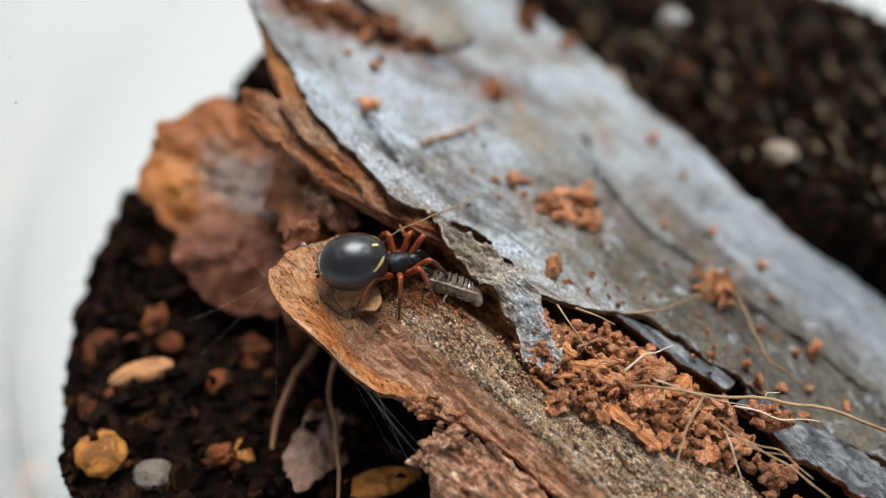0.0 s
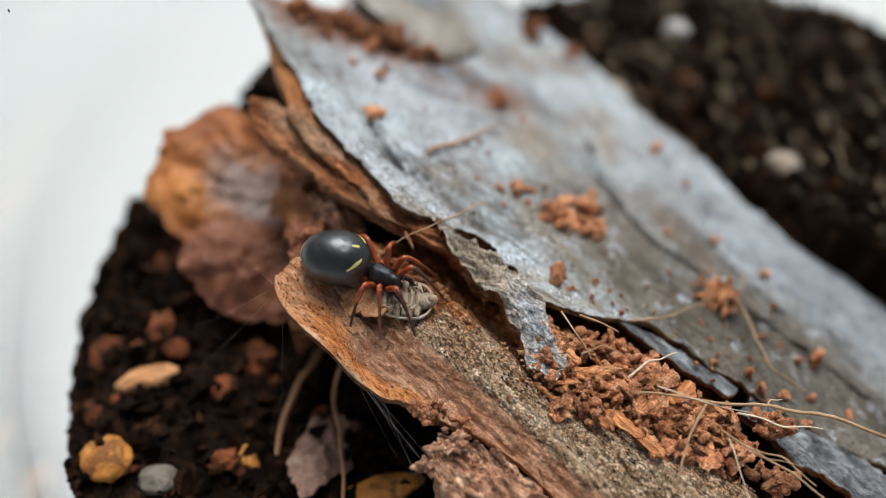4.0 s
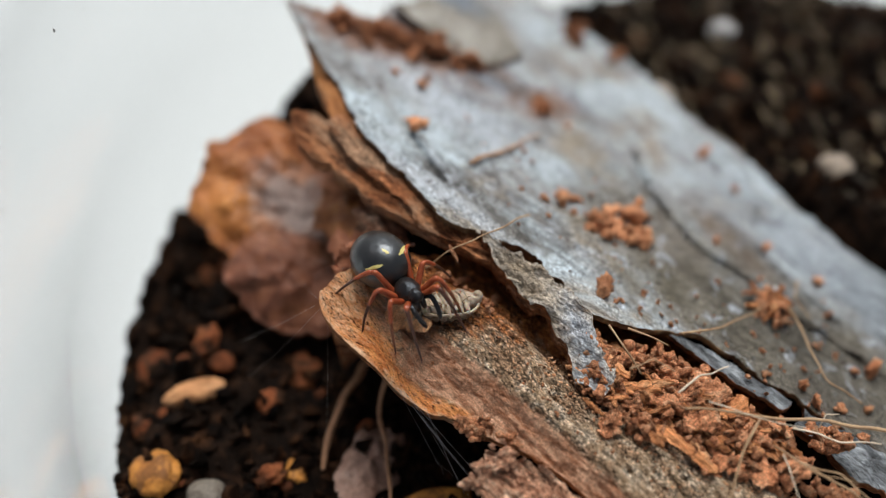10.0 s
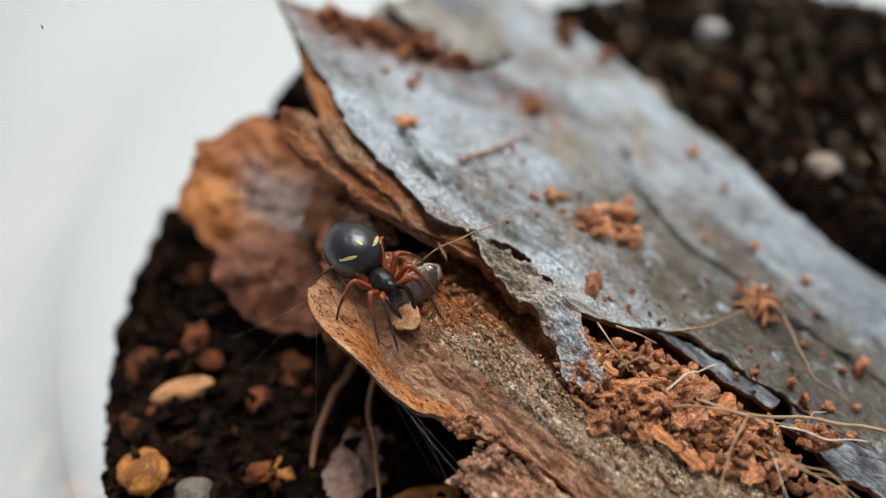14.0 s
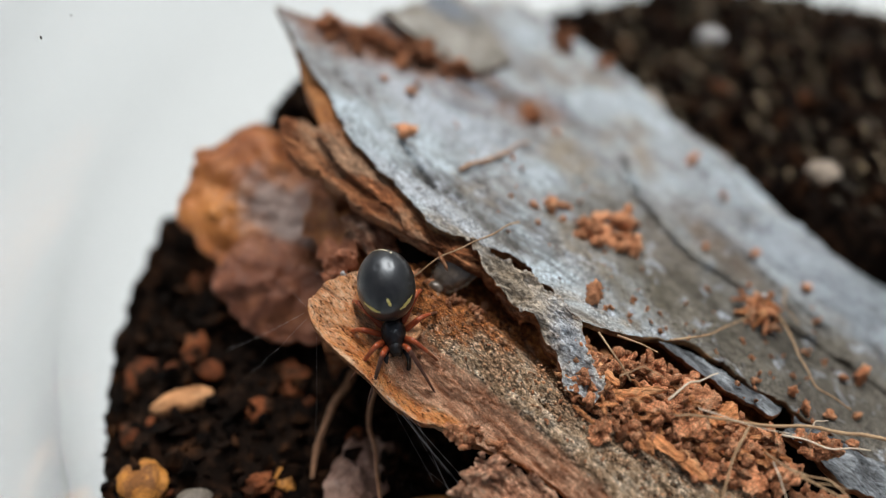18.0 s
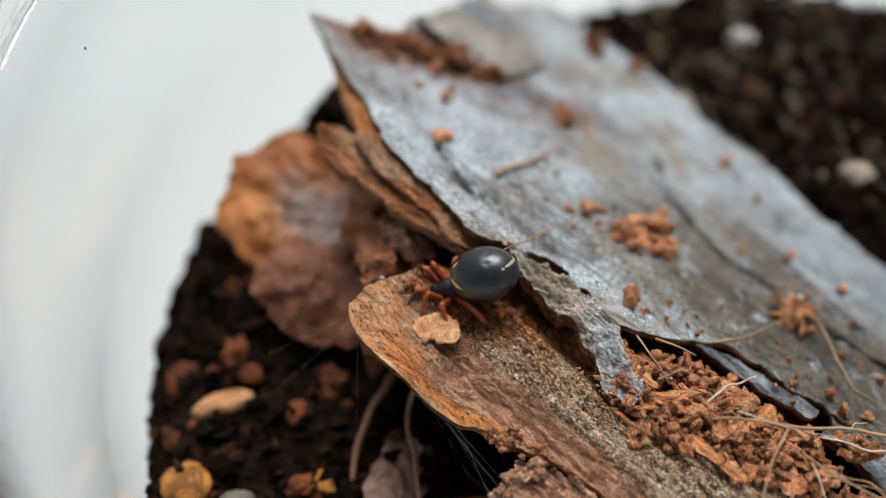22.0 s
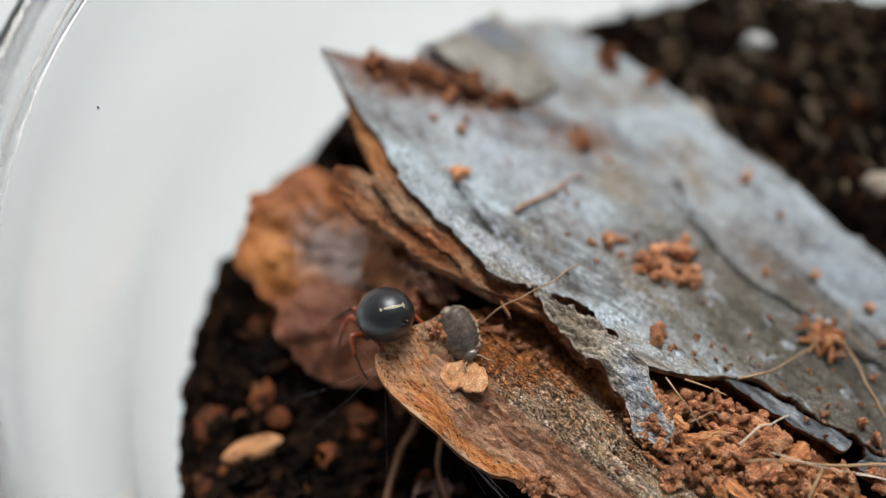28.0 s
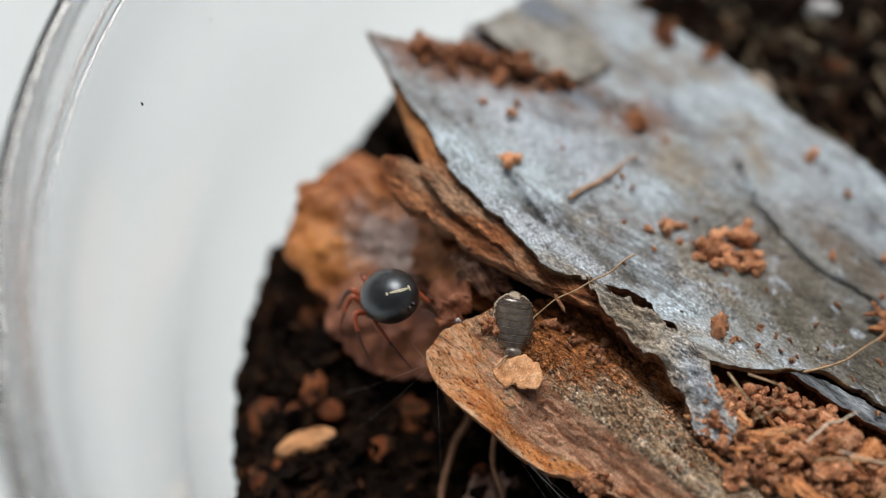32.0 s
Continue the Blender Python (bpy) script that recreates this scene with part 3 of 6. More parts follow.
def ball(rx, ry, rz, sub=2, centre=(0, 0, 0), rough=0.0, size=1.0, seed=0, taper=0.0):
    """An ellipsoid, roughened by noise of the given size."""
    bm = bmesh.new()
    bmesh.ops.create_icosphere(bm, subdivisions=sub, radius=1)
    v = []
    for q in bm.verts:
        p = q.co.copy()
        k = 1 + rough * noise.fractal(p / size + Vector((seed * 7.3, seed * 3.1, 0)), 0.7, 2.0, 4)
        t = 1 - taper * p.x
        v.append((centre[0] + p.x * rx * k, centre[1] + p.y * ry * k * t, centre[2] + p.z * rz * k * t))
    f = [tuple(q.index for q in face.verts) for face in bm.faces]
    bm.free()
    return v, f


def along(line, count, rounded=False):
    """count points at even steps along a line of points."""
    a = np.array(line, float)
    for _ in range(2 if rounded else 0):               # cut the corners
        a = np.concatenate([a[:1], np.stack([0.75 * a[:-1] + 0.25 * a[1:], 0.25 * a[:-1] + 0.75 * a[1:]], 1).reshape(-1, a.shape[1]), a[-1:]])
    d = np.r_[0, np.cumsum(np.linalg.norm(np.diff(a, axis=0), axis=1))]
    s = np.linspace(0, d[-1], count)
    return np.stack([np.interp(s, d, a[:, k]) for k in range(a.shape[1])], 1)


def broken_line(x, seed):
    """How far a broken edge strays at x: mostly straight, with odd chips and fine splinters."""
    chip = noise.noise(Vector((x * 0.83, seed, 11.3)))
    notch = noise.noise(Vector((x * 2.17, seed, 4.6)))
    return 0.75 * noise.fractal(Vector((x * 0.21, seed, 5.7)), 0.9, 2.4, 4) + 1.5 * max(0, chip - 0.22) - 1.3 * max(0, notch - 0.38) + 0.10 * noise.fractal(Vector((x * 3.1, seed, 8.2)), 0.6, 2.2, 3)


def sheet(low, high, across, long, top, thick, ragged=0.25, seed=0.0, end=None, steps=3):
    """A slab between two edge lines in the bark's own plane: top(u, v) is its upper face, thick(u, v, w) its depth, where w
    runs from 0 at the low edge to 1 at the high one. ragged: how far the edges wander. end: shift of u with w at the first end."""
    a, b = along(low, long, True), along(high, long, True)
    v, f = [], []
    n = across + 1
    for layer in range(2):
        for i in range(long):
            for j in range(n):
                w = j / across
                p = a[i] * (1 - w) + b[i] * w
                for edge, far in ((a[i], w), (b[i], 1 - w)):
                    fade = max(0, 1 - far * across / 5)
                    if fade:
                        p = p + fade * ragged * np.array([0.6 * noise.fractal(Vector((edge[0] * 0.31, seed, 3.4)), 0.8, 2.3, 5), broken_line(edge[0], seed)])
                fade = max(0, 1 - i * 6 / long)
                p0 = p[0] + (fade * end(w) if end else 0)
                p0 += max(0, 1 - i / 4) * ragged * noise.noise(Vector((p[1] * 1.3, seed, 1)))
                z = top(p0, p[1]) if not layer else v[i * n + j][2]
                if layer:
                    z -= thick(p0, p[1], w) * (1 + 0.25 * noise.noise(Vector((p0 * 0.6, p[1] * 0.6, seed))))
                v.append((p0, p[1], z))
    k = long * n
    for i in range(long - 1):
        for j in range(across):
            q = i * n + j
            f.append((q, q + n, q + n + 1, q + 1))
            f.append((k + q, k + q + 1, k + q + n + 1, k + q + n))
    rim = [j for j in range(n)] + [i * n + across for i in range(1, long)] + [(long - 1) * n + j for j in range(across - 1, -1, -1)] + [i * n for i in range(long - 2, 0, -1)]
    # the broken edge: layered rows between the upper and the lower face
    rows = [rim]
    for s in range(1, steps):
        t, row = s / steps, []
        for q in rim:
            p, r = Vector(v[q]), Vector(v[k + q])
            x = p.lerp(r, t)
            push = 0.22 * noise.noise(Vector((x.x * 0.8, x.y * 0.8, s * 3.7 + seed))) * min(1.0, (p - r).length)
            c = Vector((p.x - (a[0][0] + b[-1][0]) / 2, p.y - (a[0][1] + b[-1][1]) / 2, 0)).normalized()
            row.append(len(v))
            v.append(tuple(x + c * push))
        rows.append(row)
    rows.append([k + q for q in rim])
    inner = len(f)
    for s in range(steps):
        p, q = rows[s], rows[s + 1]
        for i in range(len(rim)):
            h = (i + 1) % len(rim)
            f.append((p[i], p[h], q[h], q[i]))
    return v, f, inner


def edged(name, made, face_mat, edge_mat, smooth=True, layer=None):
    """The mesh of a sheet: face_mat above, edge_mat on the broken edge and below. layer(u, v): its kinds of wood and
    painted shade, as a colour.
    """
    v, f, inner = made
    me = mesh_of(name, v, f, face_mat, smooth, [face_mat, edge_mat])
    idx = [1] * len(f)
    for i in range(0, inner, 2):
        idx[i] = 0
    me.polygons.foreach_set("material_index", idx)
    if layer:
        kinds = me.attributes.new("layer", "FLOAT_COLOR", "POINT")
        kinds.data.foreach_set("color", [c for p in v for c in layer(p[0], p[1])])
    me.update()
    return me


# ---- table and jar ----
JAR_X, JAR_Y, JAR_R = 17.0, 47.5, 50.0
tv, tf = [], []
for i in range(41):
    for j in range(41):
        x, y = (i - 20) * 60.0, (j - 20) * 60.0
        tv.append((x + JAR_X, y + JAR_Y, 0.0))
tf = [(i * 41 + j, (i + 1) * 41 + j, (i + 1) * 41 + j + 1, i * 41 + j + 1) for i in range(40) for j in range(40)]
table = new("ground", mesh_of("table_top", tv, tf, TABLE))
tagged(table, "plain white matt table top under the jar", "table", kind="structure")

jar = thing("clear_jar", "round clear plastic jar half filled with soil, standing open", "jar")
R = JAR_R
flare = [(R, 1.6), (R, 30.0), (R + 0.4, 36.0), (R + 1.3, 40.0), (R + 1.9, 43.0), (R + 1.8, 46.0), (R + 1.1, 49.5), (R + 0.4, 52.5), (R + 0.1, 54.2), (R + 0.3, 55.2), (R + 0.9, 55.8), (R + 1.6, 55.6),
         (R + 1.9, 54.8), (R + 1.9, 53.4), (R + 2.2, 50.0), (R + 2.7, 46.0), (R + 2.8, 43.0), (R + 2.1, 39.6), (R + 1.2, 35.5), (R + 0.8, 30.0), (R + 0.8, 0.3), (R - 3, 0.3), (R - 3, 1.6)]
wall = part("wall", mesh_of("jar_wall", *lathe(flare, JAR_X, JAR_Y, 360), GLASS), jar)
ring = part("thread_ring", mesh_of("jar_thread", *lathe([(R + 2.12, 50.8), (R + 2.15, 51.9), (R + 2.45, 52.0), (R + 2.62, 51.5), (R + 2.5, 50.9)], JAR_X, JAR_Y, 360), GLASS), jar)
for o in (wall, ring):
    o.visible_shadow = False


# ---- soil ----
# The bark's own plane: u runs along its grain, v across, both from (BARK_X, BARK_Y); z stays the world's height.
BARK_X, BARK_Y, BARK_TURN = 14.0, 39.0, -43.0
CB, SB = math.cos(radians(43)), math.sin(radians(43))


def to_uv(x, y):
    dx, dy = x - BARK_X, y - BARK_Y
    return CB * dx - SB * dy, SB * dx + CB * dy


def to_xy(u, v):
    return BARK_X + CB * u + SB * v, BARK_Y - SB * u + CB * v


def plate_plain(u, v):
    return 29.28 - 0.154 * u - 0.484 * v + (0.0035 * v * v if v > 0 else 0)


def soil_z(x, y):
    p = Vector((x, y, 0))
    gap = JAR_R - math.hypot(x - JAR_X, y - JAR_Y)
    z = 19.9 - 0.14 * max(0, y - 46) + 0.17 * max(0, x - 17) - 1.0 * math.exp(-(gap / 3.0) ** 2) + 2.4 * math.exp(-((x - 32) / 13) ** 2 - ((y - 92) / 9) ** 2) + 2.2 * math.exp(-((x - 20) / 9) ** 2 - ((y - 93) / 8) ** 2) + 2.0 * math.exp(-((x + 29) / 8) ** 2 - ((y - 26) / 7) ** 2)
    z += 1.6 * math.exp(-((x + 22) / 7) ** 2 - ((y - 39) / 10) ** 2)
    z += 1.0 * noise.fractal(p / 7, 0.9, 2.1, 3) + 1.0 * noise.fractal(p / 2.4 + Vector((9, 4, 0)), 0.8, 2.2, 4)
    u, v = to_uv(x, y)
    if -40 < u < 34 and -5 < v < 26:
        z = min(z, plate_plain(u, v) - 2.6)
    return z


sv, sf = [], []
RINGS, STEPS = 120, 260
for r in range(RINGS + 1):
    for s in range(STEPS):
        a = 2 * math.pi * s / STEPS
        q = (JAR_R - 0.15) * (r / RINGS) ** 0.85
        q *= 1 - 0.016 * (r / RINGS) ** 8 * abs(noise.noise(Vector((math.cos(a) * 40, math.sin(a) * 40, r * 0.3))))
        x, y = JAR_X + q * math.cos(a), JAR_Y + q * math.sin(a)
        sv.append((x, y, soil_z(x, y)))
for r in range(RINGS):
    for s in range(STEPS):
        h = (s + 1) % STEPS
        sf.append((r * STEPS + s, (r + 1) * STEPS + s, (r + 1) * STEPS + h, r * STEPS + h))
base = len(sv)
for s in range(STEPS):
    a = 2 * math.pi * s / STEPS
    sv.append((JAR_X + (JAR_R - 0.15) * math.cos(a), JAR_Y + (JAR_R - 0.15) * math.sin(a), 2.0))
sf += [(RINGS * STEPS + s, base + s, base + (s + 1) % STEPS, RINGS * STEPS + (s + 1) % STEPS) for s in range(STEPS)]
soil = new("soil", mesh_of("soil_bed", sv, sf, SOIL))
tagged(soil, "dark brown crumbly potting soil filling the jar", "soil", kind="structure")



# ---- the bark ----
def line_gap(u, v, line):
    """The distance from (u, v) to a line of points."""
    best = 1e9
    for (a, b), (c, d) in zip(line, line[1:]):
        t = max(0, min(1, ((u - a) * (c - a) + (v - b) * (d - b)) / ((c - a) ** 2 + (d - b) ** 2)))
        best = min(best, math.hypot(u - a - t * (c - a), v - b - t * (d - b)))
    return best


CRACKS = [[(-15.5, 15.8), (-14.0, 14.3), (-10.9, 12.4), (-8.0, 11.1), (-4.7, 10.4), (-1.0, 10.9), (4, 10.6), (9, 11.6), (18, 12.4)],
          [(-26, -2.6), (-22.5, -3.6), (-20.5, -4.4)], [(-6, 15.5), (1, 14.8), (8, 13.4)], [(-33, 14), (-26, 13), (-20, 15)]]


def line_side(u):
    """Where the long crack runs, across the grain."""
    return float(np.interp(u, [p for p, _ in CRACKS[0]], [q for _, q in CRACKS[0]]))


def plate_z(u, v):
    p = Vector((u / 2.6, v, 0))
    z = plate_plain(u, v) + 0.45 * noise.fractal(p / 4.0, 0.9, 2.0, 3) + 0.16 * noise.fractal(Vector((u / 1.5, v, 0)) / 0.8, 0.7, 2.2, 5)
    z -= 0.35 / (1 + math.exp(-((line_side(u) + 0.6 * noise.noise(Vector((u * 0.7, 3, 8))) - v) / 0.45))) if -12 < u < 20 and v > 2 else 0        # the sunken side of the long crack
    if u < -28:                                    # the torn upper end: a hollow with a raised lip
        z -= 0.9 * math.exp(-((u + 36) / 4.5) ** 2 - ((v - 7.5) / 3.2) ** 2)
    for k, line in enumerate(CRACKS):
        g = line_gap(u + 0.5 * noise.noise(Vector((u * 0.9, v * 0.9, 21))), v + 0.5 * noise.noise(Vector((u * 0.9, v * 0.9, 27))), line)
        if g < 1.2:
            z -= ((1.3 if u < -4 else 0.8), 0.9, 0.6, 0.4)[k] * math.exp(-(g / (0.19, 0.35, 0.35, 0.4)[k]) ** 2) - 0.16 * math.exp(-(g / 0.7) ** 2)
    return z


def low_plain(u, v):
    return 31.1 - 0.197 * u + 0.044 * v


RIDGE = [(-13.0, -14.2), (-9, -13.6), (-5.8, -13.3), (0, -13.1), (4.5, -13.0), (16, -12.5)]


def ridge_v(u):
    """The broken edge of the topmost layer of the inner bark."""
    return float(np.interp(u, [p for p, _ in RIDGE], [q for _, q in RIDGE])) + 0.28 * noise.fractal(Vector((u / 1.6, 2, 5)), 0.8, 2.1, 4)


def step(x):
    return 1 / (1 + math.exp(-max(-40, min(40, x))))


CAVITY_U, CAVITY_V = (-20, -15, -10, -4, 2, 8, 14), (-10.6, -10.2, -9.2, -9.1, -8.2, -6.2, -3.5)     # where the hollow under the plate begins
pit_rng = random.Random(5)
PITS = [(pit_rng.uniform(-4, 14), pit_rng.uniform(-12.8, -8.2), pit_rng.uniform(0.10, 0.22)) for _ in range(16)]


def low_z(u, v):
    p = Vector((u / 2.2, v, 0))
    z = low_plain(u, v) + 0.38 * noise.fractal(p / 1.8 + Vector((3, 8, 0)), 0.9, 2.0, 3) + (0.2 - 0.12 / (1 + math.exp((u + 11) / 1.5))) * noise.fractal(p / 0.55, 0.7, 2.2, 4)
    z -= 0.22 * max(0, 0.25 - abs(noise.noise(Vector((u / 5, v / 1.1, 2))))) * 4
    z -= 1.0 * math.exp(-((u + 14) / 4.0) ** 2 - ((v + 13.5) / 3.0) ** 2)          # the spoon
    z -= 3.4 / (1 + math.exp(-(v - 0.4 - float(np.interp(u, CAVITY_U, CAVITY_V))) / 0.7)) + 5.0 / (1 + math.exp(-(v + 3.2) / 0.7))                # the cavity under the plate
    for pu, pv, reach in PITS:                     # small holes in the inner bark
        if abs(u - pu) < 1 and abs(v - pv) < 0.7:
            z -= 0.9 * (0.6 + noise.noise(Vector((u * 2.2, v * 2.2, 6)))) * math.exp(-(((u - pu + 0.3 * (v - pv)) / 2.6) ** 2 + (v - pv) ** 2) / reach ** 2)
    lip = line_gap(u, v, LOW_A)
    if lip < 1.5 and u < -5:
        z += 0.35 * math.exp(-(lip / 0.5) ** 2)
    d = ridge_v(u) - v                              # layers broken off one below another outside the ridge
    if -2 < d < 7 and u > -15:
        w = noise.fractal(Vector((u / 2.2, 7, 1)), 0.8, 2.0, 3)
        fall = 0.50 * step(d / 0.16) + 0.34 * step((d - 0.75 - 0.35 * w) / 0.07) + 0.36 * step((d - 1.55 + 0.4 * w) / 0.08)
        z -= step((u + 11.9) / 0.35) * fall - 0.55 * step((u + 12.2) / 0.5) * math.exp(-(d / 1.3) ** 2)
    if v < -8 and u > -14:
        z += 0.11 * noise.fractal(Vector((u / 1.3, v, 9)) / 0.16, 0.6, 2.1, 2) * step((d + 3.5) / 0.3 if d < -3 else 3)
    return z


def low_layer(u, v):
    """The kinds of wood: the orange porous lip, the red-brown broken layers, the rusty hollow with shade painted in,
    the pale rim.
    """
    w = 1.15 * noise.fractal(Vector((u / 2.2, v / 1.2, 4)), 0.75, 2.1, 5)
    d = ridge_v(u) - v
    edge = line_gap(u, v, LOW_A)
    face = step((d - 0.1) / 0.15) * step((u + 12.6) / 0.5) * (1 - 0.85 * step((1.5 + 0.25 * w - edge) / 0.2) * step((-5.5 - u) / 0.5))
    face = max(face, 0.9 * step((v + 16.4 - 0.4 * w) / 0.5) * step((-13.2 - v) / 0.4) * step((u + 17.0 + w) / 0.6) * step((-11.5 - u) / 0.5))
    # rusty wood, with the shade under the plate painted into its colour
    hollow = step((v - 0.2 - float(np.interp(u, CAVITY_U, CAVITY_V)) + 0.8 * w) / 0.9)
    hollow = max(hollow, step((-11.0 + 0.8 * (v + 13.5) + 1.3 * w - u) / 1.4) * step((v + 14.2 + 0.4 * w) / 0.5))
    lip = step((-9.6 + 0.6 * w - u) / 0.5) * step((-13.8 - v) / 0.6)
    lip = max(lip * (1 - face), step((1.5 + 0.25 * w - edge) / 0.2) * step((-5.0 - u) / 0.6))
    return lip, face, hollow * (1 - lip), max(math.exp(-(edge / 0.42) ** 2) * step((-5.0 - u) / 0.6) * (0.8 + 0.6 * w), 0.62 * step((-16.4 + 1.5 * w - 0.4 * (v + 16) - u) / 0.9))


def part_on_bark(name, me, label=""):
    return part(name, me, bark, label)


bark = thing("tree_bark", "weathered grey layered piece of tree bark lying on the soil", "bark", m=pose(BARK_X * MM, BARK_Y * MM, 0, 0, 0, BARK_TURN))

END_U = [(0.0, -1.6), (0.03, -0.6), (0.09, 1.0), (0.15, 0.4), (0.20, 1.6), (0.26, 2.2), (0.34, 0.8), (0.45, 0.6), (0.58, -0.2), (0.72, -0.8), (0.86, 0.4), (1.0, 2.0)]
part_on_bark("upper_plate", edged("upper_plate", sheet(
    [(-44.2, 1.1), (-41.0, -0.5), (-37.1, -2.1), (-32, -4.4), (-27.9, -6.1), (-24.5, -6.6), (-21.2, -6.8), (-18.5, -7.6), (-16.8, -7.5), (-14.2, -6.1), (-12.6, -5.0), (-11.2, -4.6), (-9.0, -4.9), (-7.7, -4.4), (-5.6, -5.0), (-4.4, -5.0), (-3.0, -4.1), (-2.1, -2.7), (-0.5, -0.8), (1.2, 1.1), (4.1, 1.6), (7.1, 2.2), (9.2, 2.9), (12.3, 3.4), (16.9, 5.2), (21.2, 6.5), (30, 8.4)],
    [(-39.5, 26.5), (-34.1, 26.4), (-28, 27.4), (-22.3, 26.9), (-18, 26.4), (-14.4, 25.4), (-9, 25.6), (-4.5, 25.0), (0, 24.3), (3.9, 23.4), (8, 24.6), (13.7, 24.6), (30, 25)],
    230, 560, plate_z, lambda u, v, w: 0.7 + 0.6 * min(w, 1 - w) * 4, 0.55, 2.0,
    lambda w: float(np.interp(w, [p for p, _ in END_U], [q for _, q in END_U]))), BARK_TOP, BARK_RIM),
    "blue-grey weathered bark plate with cracks")
part_on_bark("torn_lobe", edged("torn_lobe", sheet(
    [(-40.6, 9.4), (-38, 9.8), (-34.5, 9.7), (-31.2, 10.6), (-30.2, 12.5)], [(-41.4, 20.2), (-38.6, 20.0), (-35.5, 19.0), (-32.5, 18.0), (-30.4, 16.6)],
    40, 60, lambda u, v: plate_plain(u, v) + 0.85 - 0.05 * (u + 36) + 0.35 * noise.fractal(Vector((u / 3, v / 2, 4)), 0.9, 2.0, 4), lambda u, v, w: 0.6, 0.5, 33.0), BARK_LOBE, BARK_RIM),
    "raised beige-grey torn bark lobe")
part_on_bark("orange_rim", edged("orange_rim", sheet(
    [(-43.9, 0.7), (-40.5, -1.4), (-37.4, -3.1), (-33, -5.3), (-30, -6.7), (-27.2, -7.4)], [(-43.2, 2.6), (-39, 0.6), (-35, -1.6), (-30, -3.6), (-27.0, -4.6)],
    14, 120, lambda u, v: min(plate_z(u, v) - 0.7, plate_plain(u, v) - 0.75) + 0.14 * noise.fractal(Vector((u / 2, v, 3)), 0.9, 2.0, 3) - 0.9 * max(0, -2.4 - 0.42 * (u + 37) - v),
    lambda u, v, w: 1.5, 0.35, 41.0), BARK_ORANGE, BARK_ORANGE), "smooth orange-brown rim of the bark plate")
part_on_bark("edge_layer", edged("edge_layer", sheet(
    [(-31.0, -7.0), (-28.1, -8.0), (-24.5, -8.4), (-21.4, -8.2), (-18.6, -8.8), (-16.6, -8.5), (-13.6, -7.0), (-11.2, -5.8), (-8.2, -5.4)], [(-30, -4), (-27, -4), (-21, -5), (-16, -5.2), (-12, -4.0), (-8, -3.6)],
    22, 190, lambda u, v: min(plate_z(u, v) - 0.75, plate_plain(u, v) - 0.85 + 0.3 * noise.fractal(Vector((u / 1.6, v / 0.8, 3)), 0.8, 2.0, 5)) - 0.4 * max(0, -6.6 - v),
    lambda u, v, w: 1.5, 0.5, 7.0), BARK_EDGE, BARK_EDGE), "thin rusty corky layer below the grey plate")
part_on_bark("under_sheet", edged("under_sheet", sheet(
    [(-34.0, -8.6), (-30, -10.2), (-26.6, -9.8), (-21.8, -9.6), (-18.1, -8.6), (-13, -7.2)], [(-33.4, -7.2), (-29, -6.0), (-25, -5.2), (-20, -5.2), (-16, -5.4), (-11.5, -5.0)],
    32, 140, lambda u, v: min(plate_z(u, v) - 1.3, 34.5 - 0.09 * (u + 20) + 0.18 * (v + 8) + 0.42 * noise.fractal(Vector((u / 4, v / 0.7, 2)), 0.9, 2.0, 4)),
    lambda u, v, w: 1.1, 0.5, 5.0), BARK_EDGE, BARK_EDGE), "rusty brown layered inner bark")


def low_depth(u, v, w):
    g = w * 16
    return 0.7 + max(0, g - 3.0) * 1.1 if g < 12 else 10.0


LOW_A = [(-19.6, -18.0), (-18.9, -18.8), (-17.4, -19.3), (-14.4, -19.3), (-11.5, -18.9), (-8.5, -18.5), (-6.2, -17.3), (-4.2, -16.4), (-3.0, -16.0), (-0.5, -15.1), (2.9, -14.8), (5.3, -14.9), (14, -14), (30, -13)]
LOW_B = [(-19.9, -17.4), (-20.0, -16.4), (-19.8, -15.2), (-18.6, -12.7), (-17.5, -8), (-14, -3), (-8, 0), (0, 3.5), (14, 5.0), (30, 7)]
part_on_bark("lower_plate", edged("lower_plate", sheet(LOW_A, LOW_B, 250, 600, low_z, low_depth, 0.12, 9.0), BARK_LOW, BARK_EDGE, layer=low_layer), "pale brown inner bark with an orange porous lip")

part_on_bark("flake", edged("flake", sheet(
    [(-14.6, -6.3), (-12.4, -6.9), (-9.9, -7.6), (-8.4, -8.1), (-6.9, -7.7), (-5.6, -8.2), (-3.7, -8.6), (-2.7, -9.5), (-1.3, -9.8), (-0.2, -9.3)], [(-14.2, -5.7), (-10.6, -5.3), (-8, -5.2), (-6, -5.3), (-4.4, -5.7), (-3.0, -6.4), (-1.2, -7.0), (-0.1, -7.8)],
    40, 150, lambda u, v: low_plain(u, v) + 0.75 + 0.10 * (v + 7) + 0.75 * noise.fractal(Vector((u / 2.2, v / 1.3, 6)), 0.75, 2.1, 6),
    lambda u, v, w: 0.45 + 1.3 * max(0, 1 - w * 2.6), 0.7, 12.0, steps=5), BARK_FLAP, BARK_EDGE), "torn silvery bark flake")
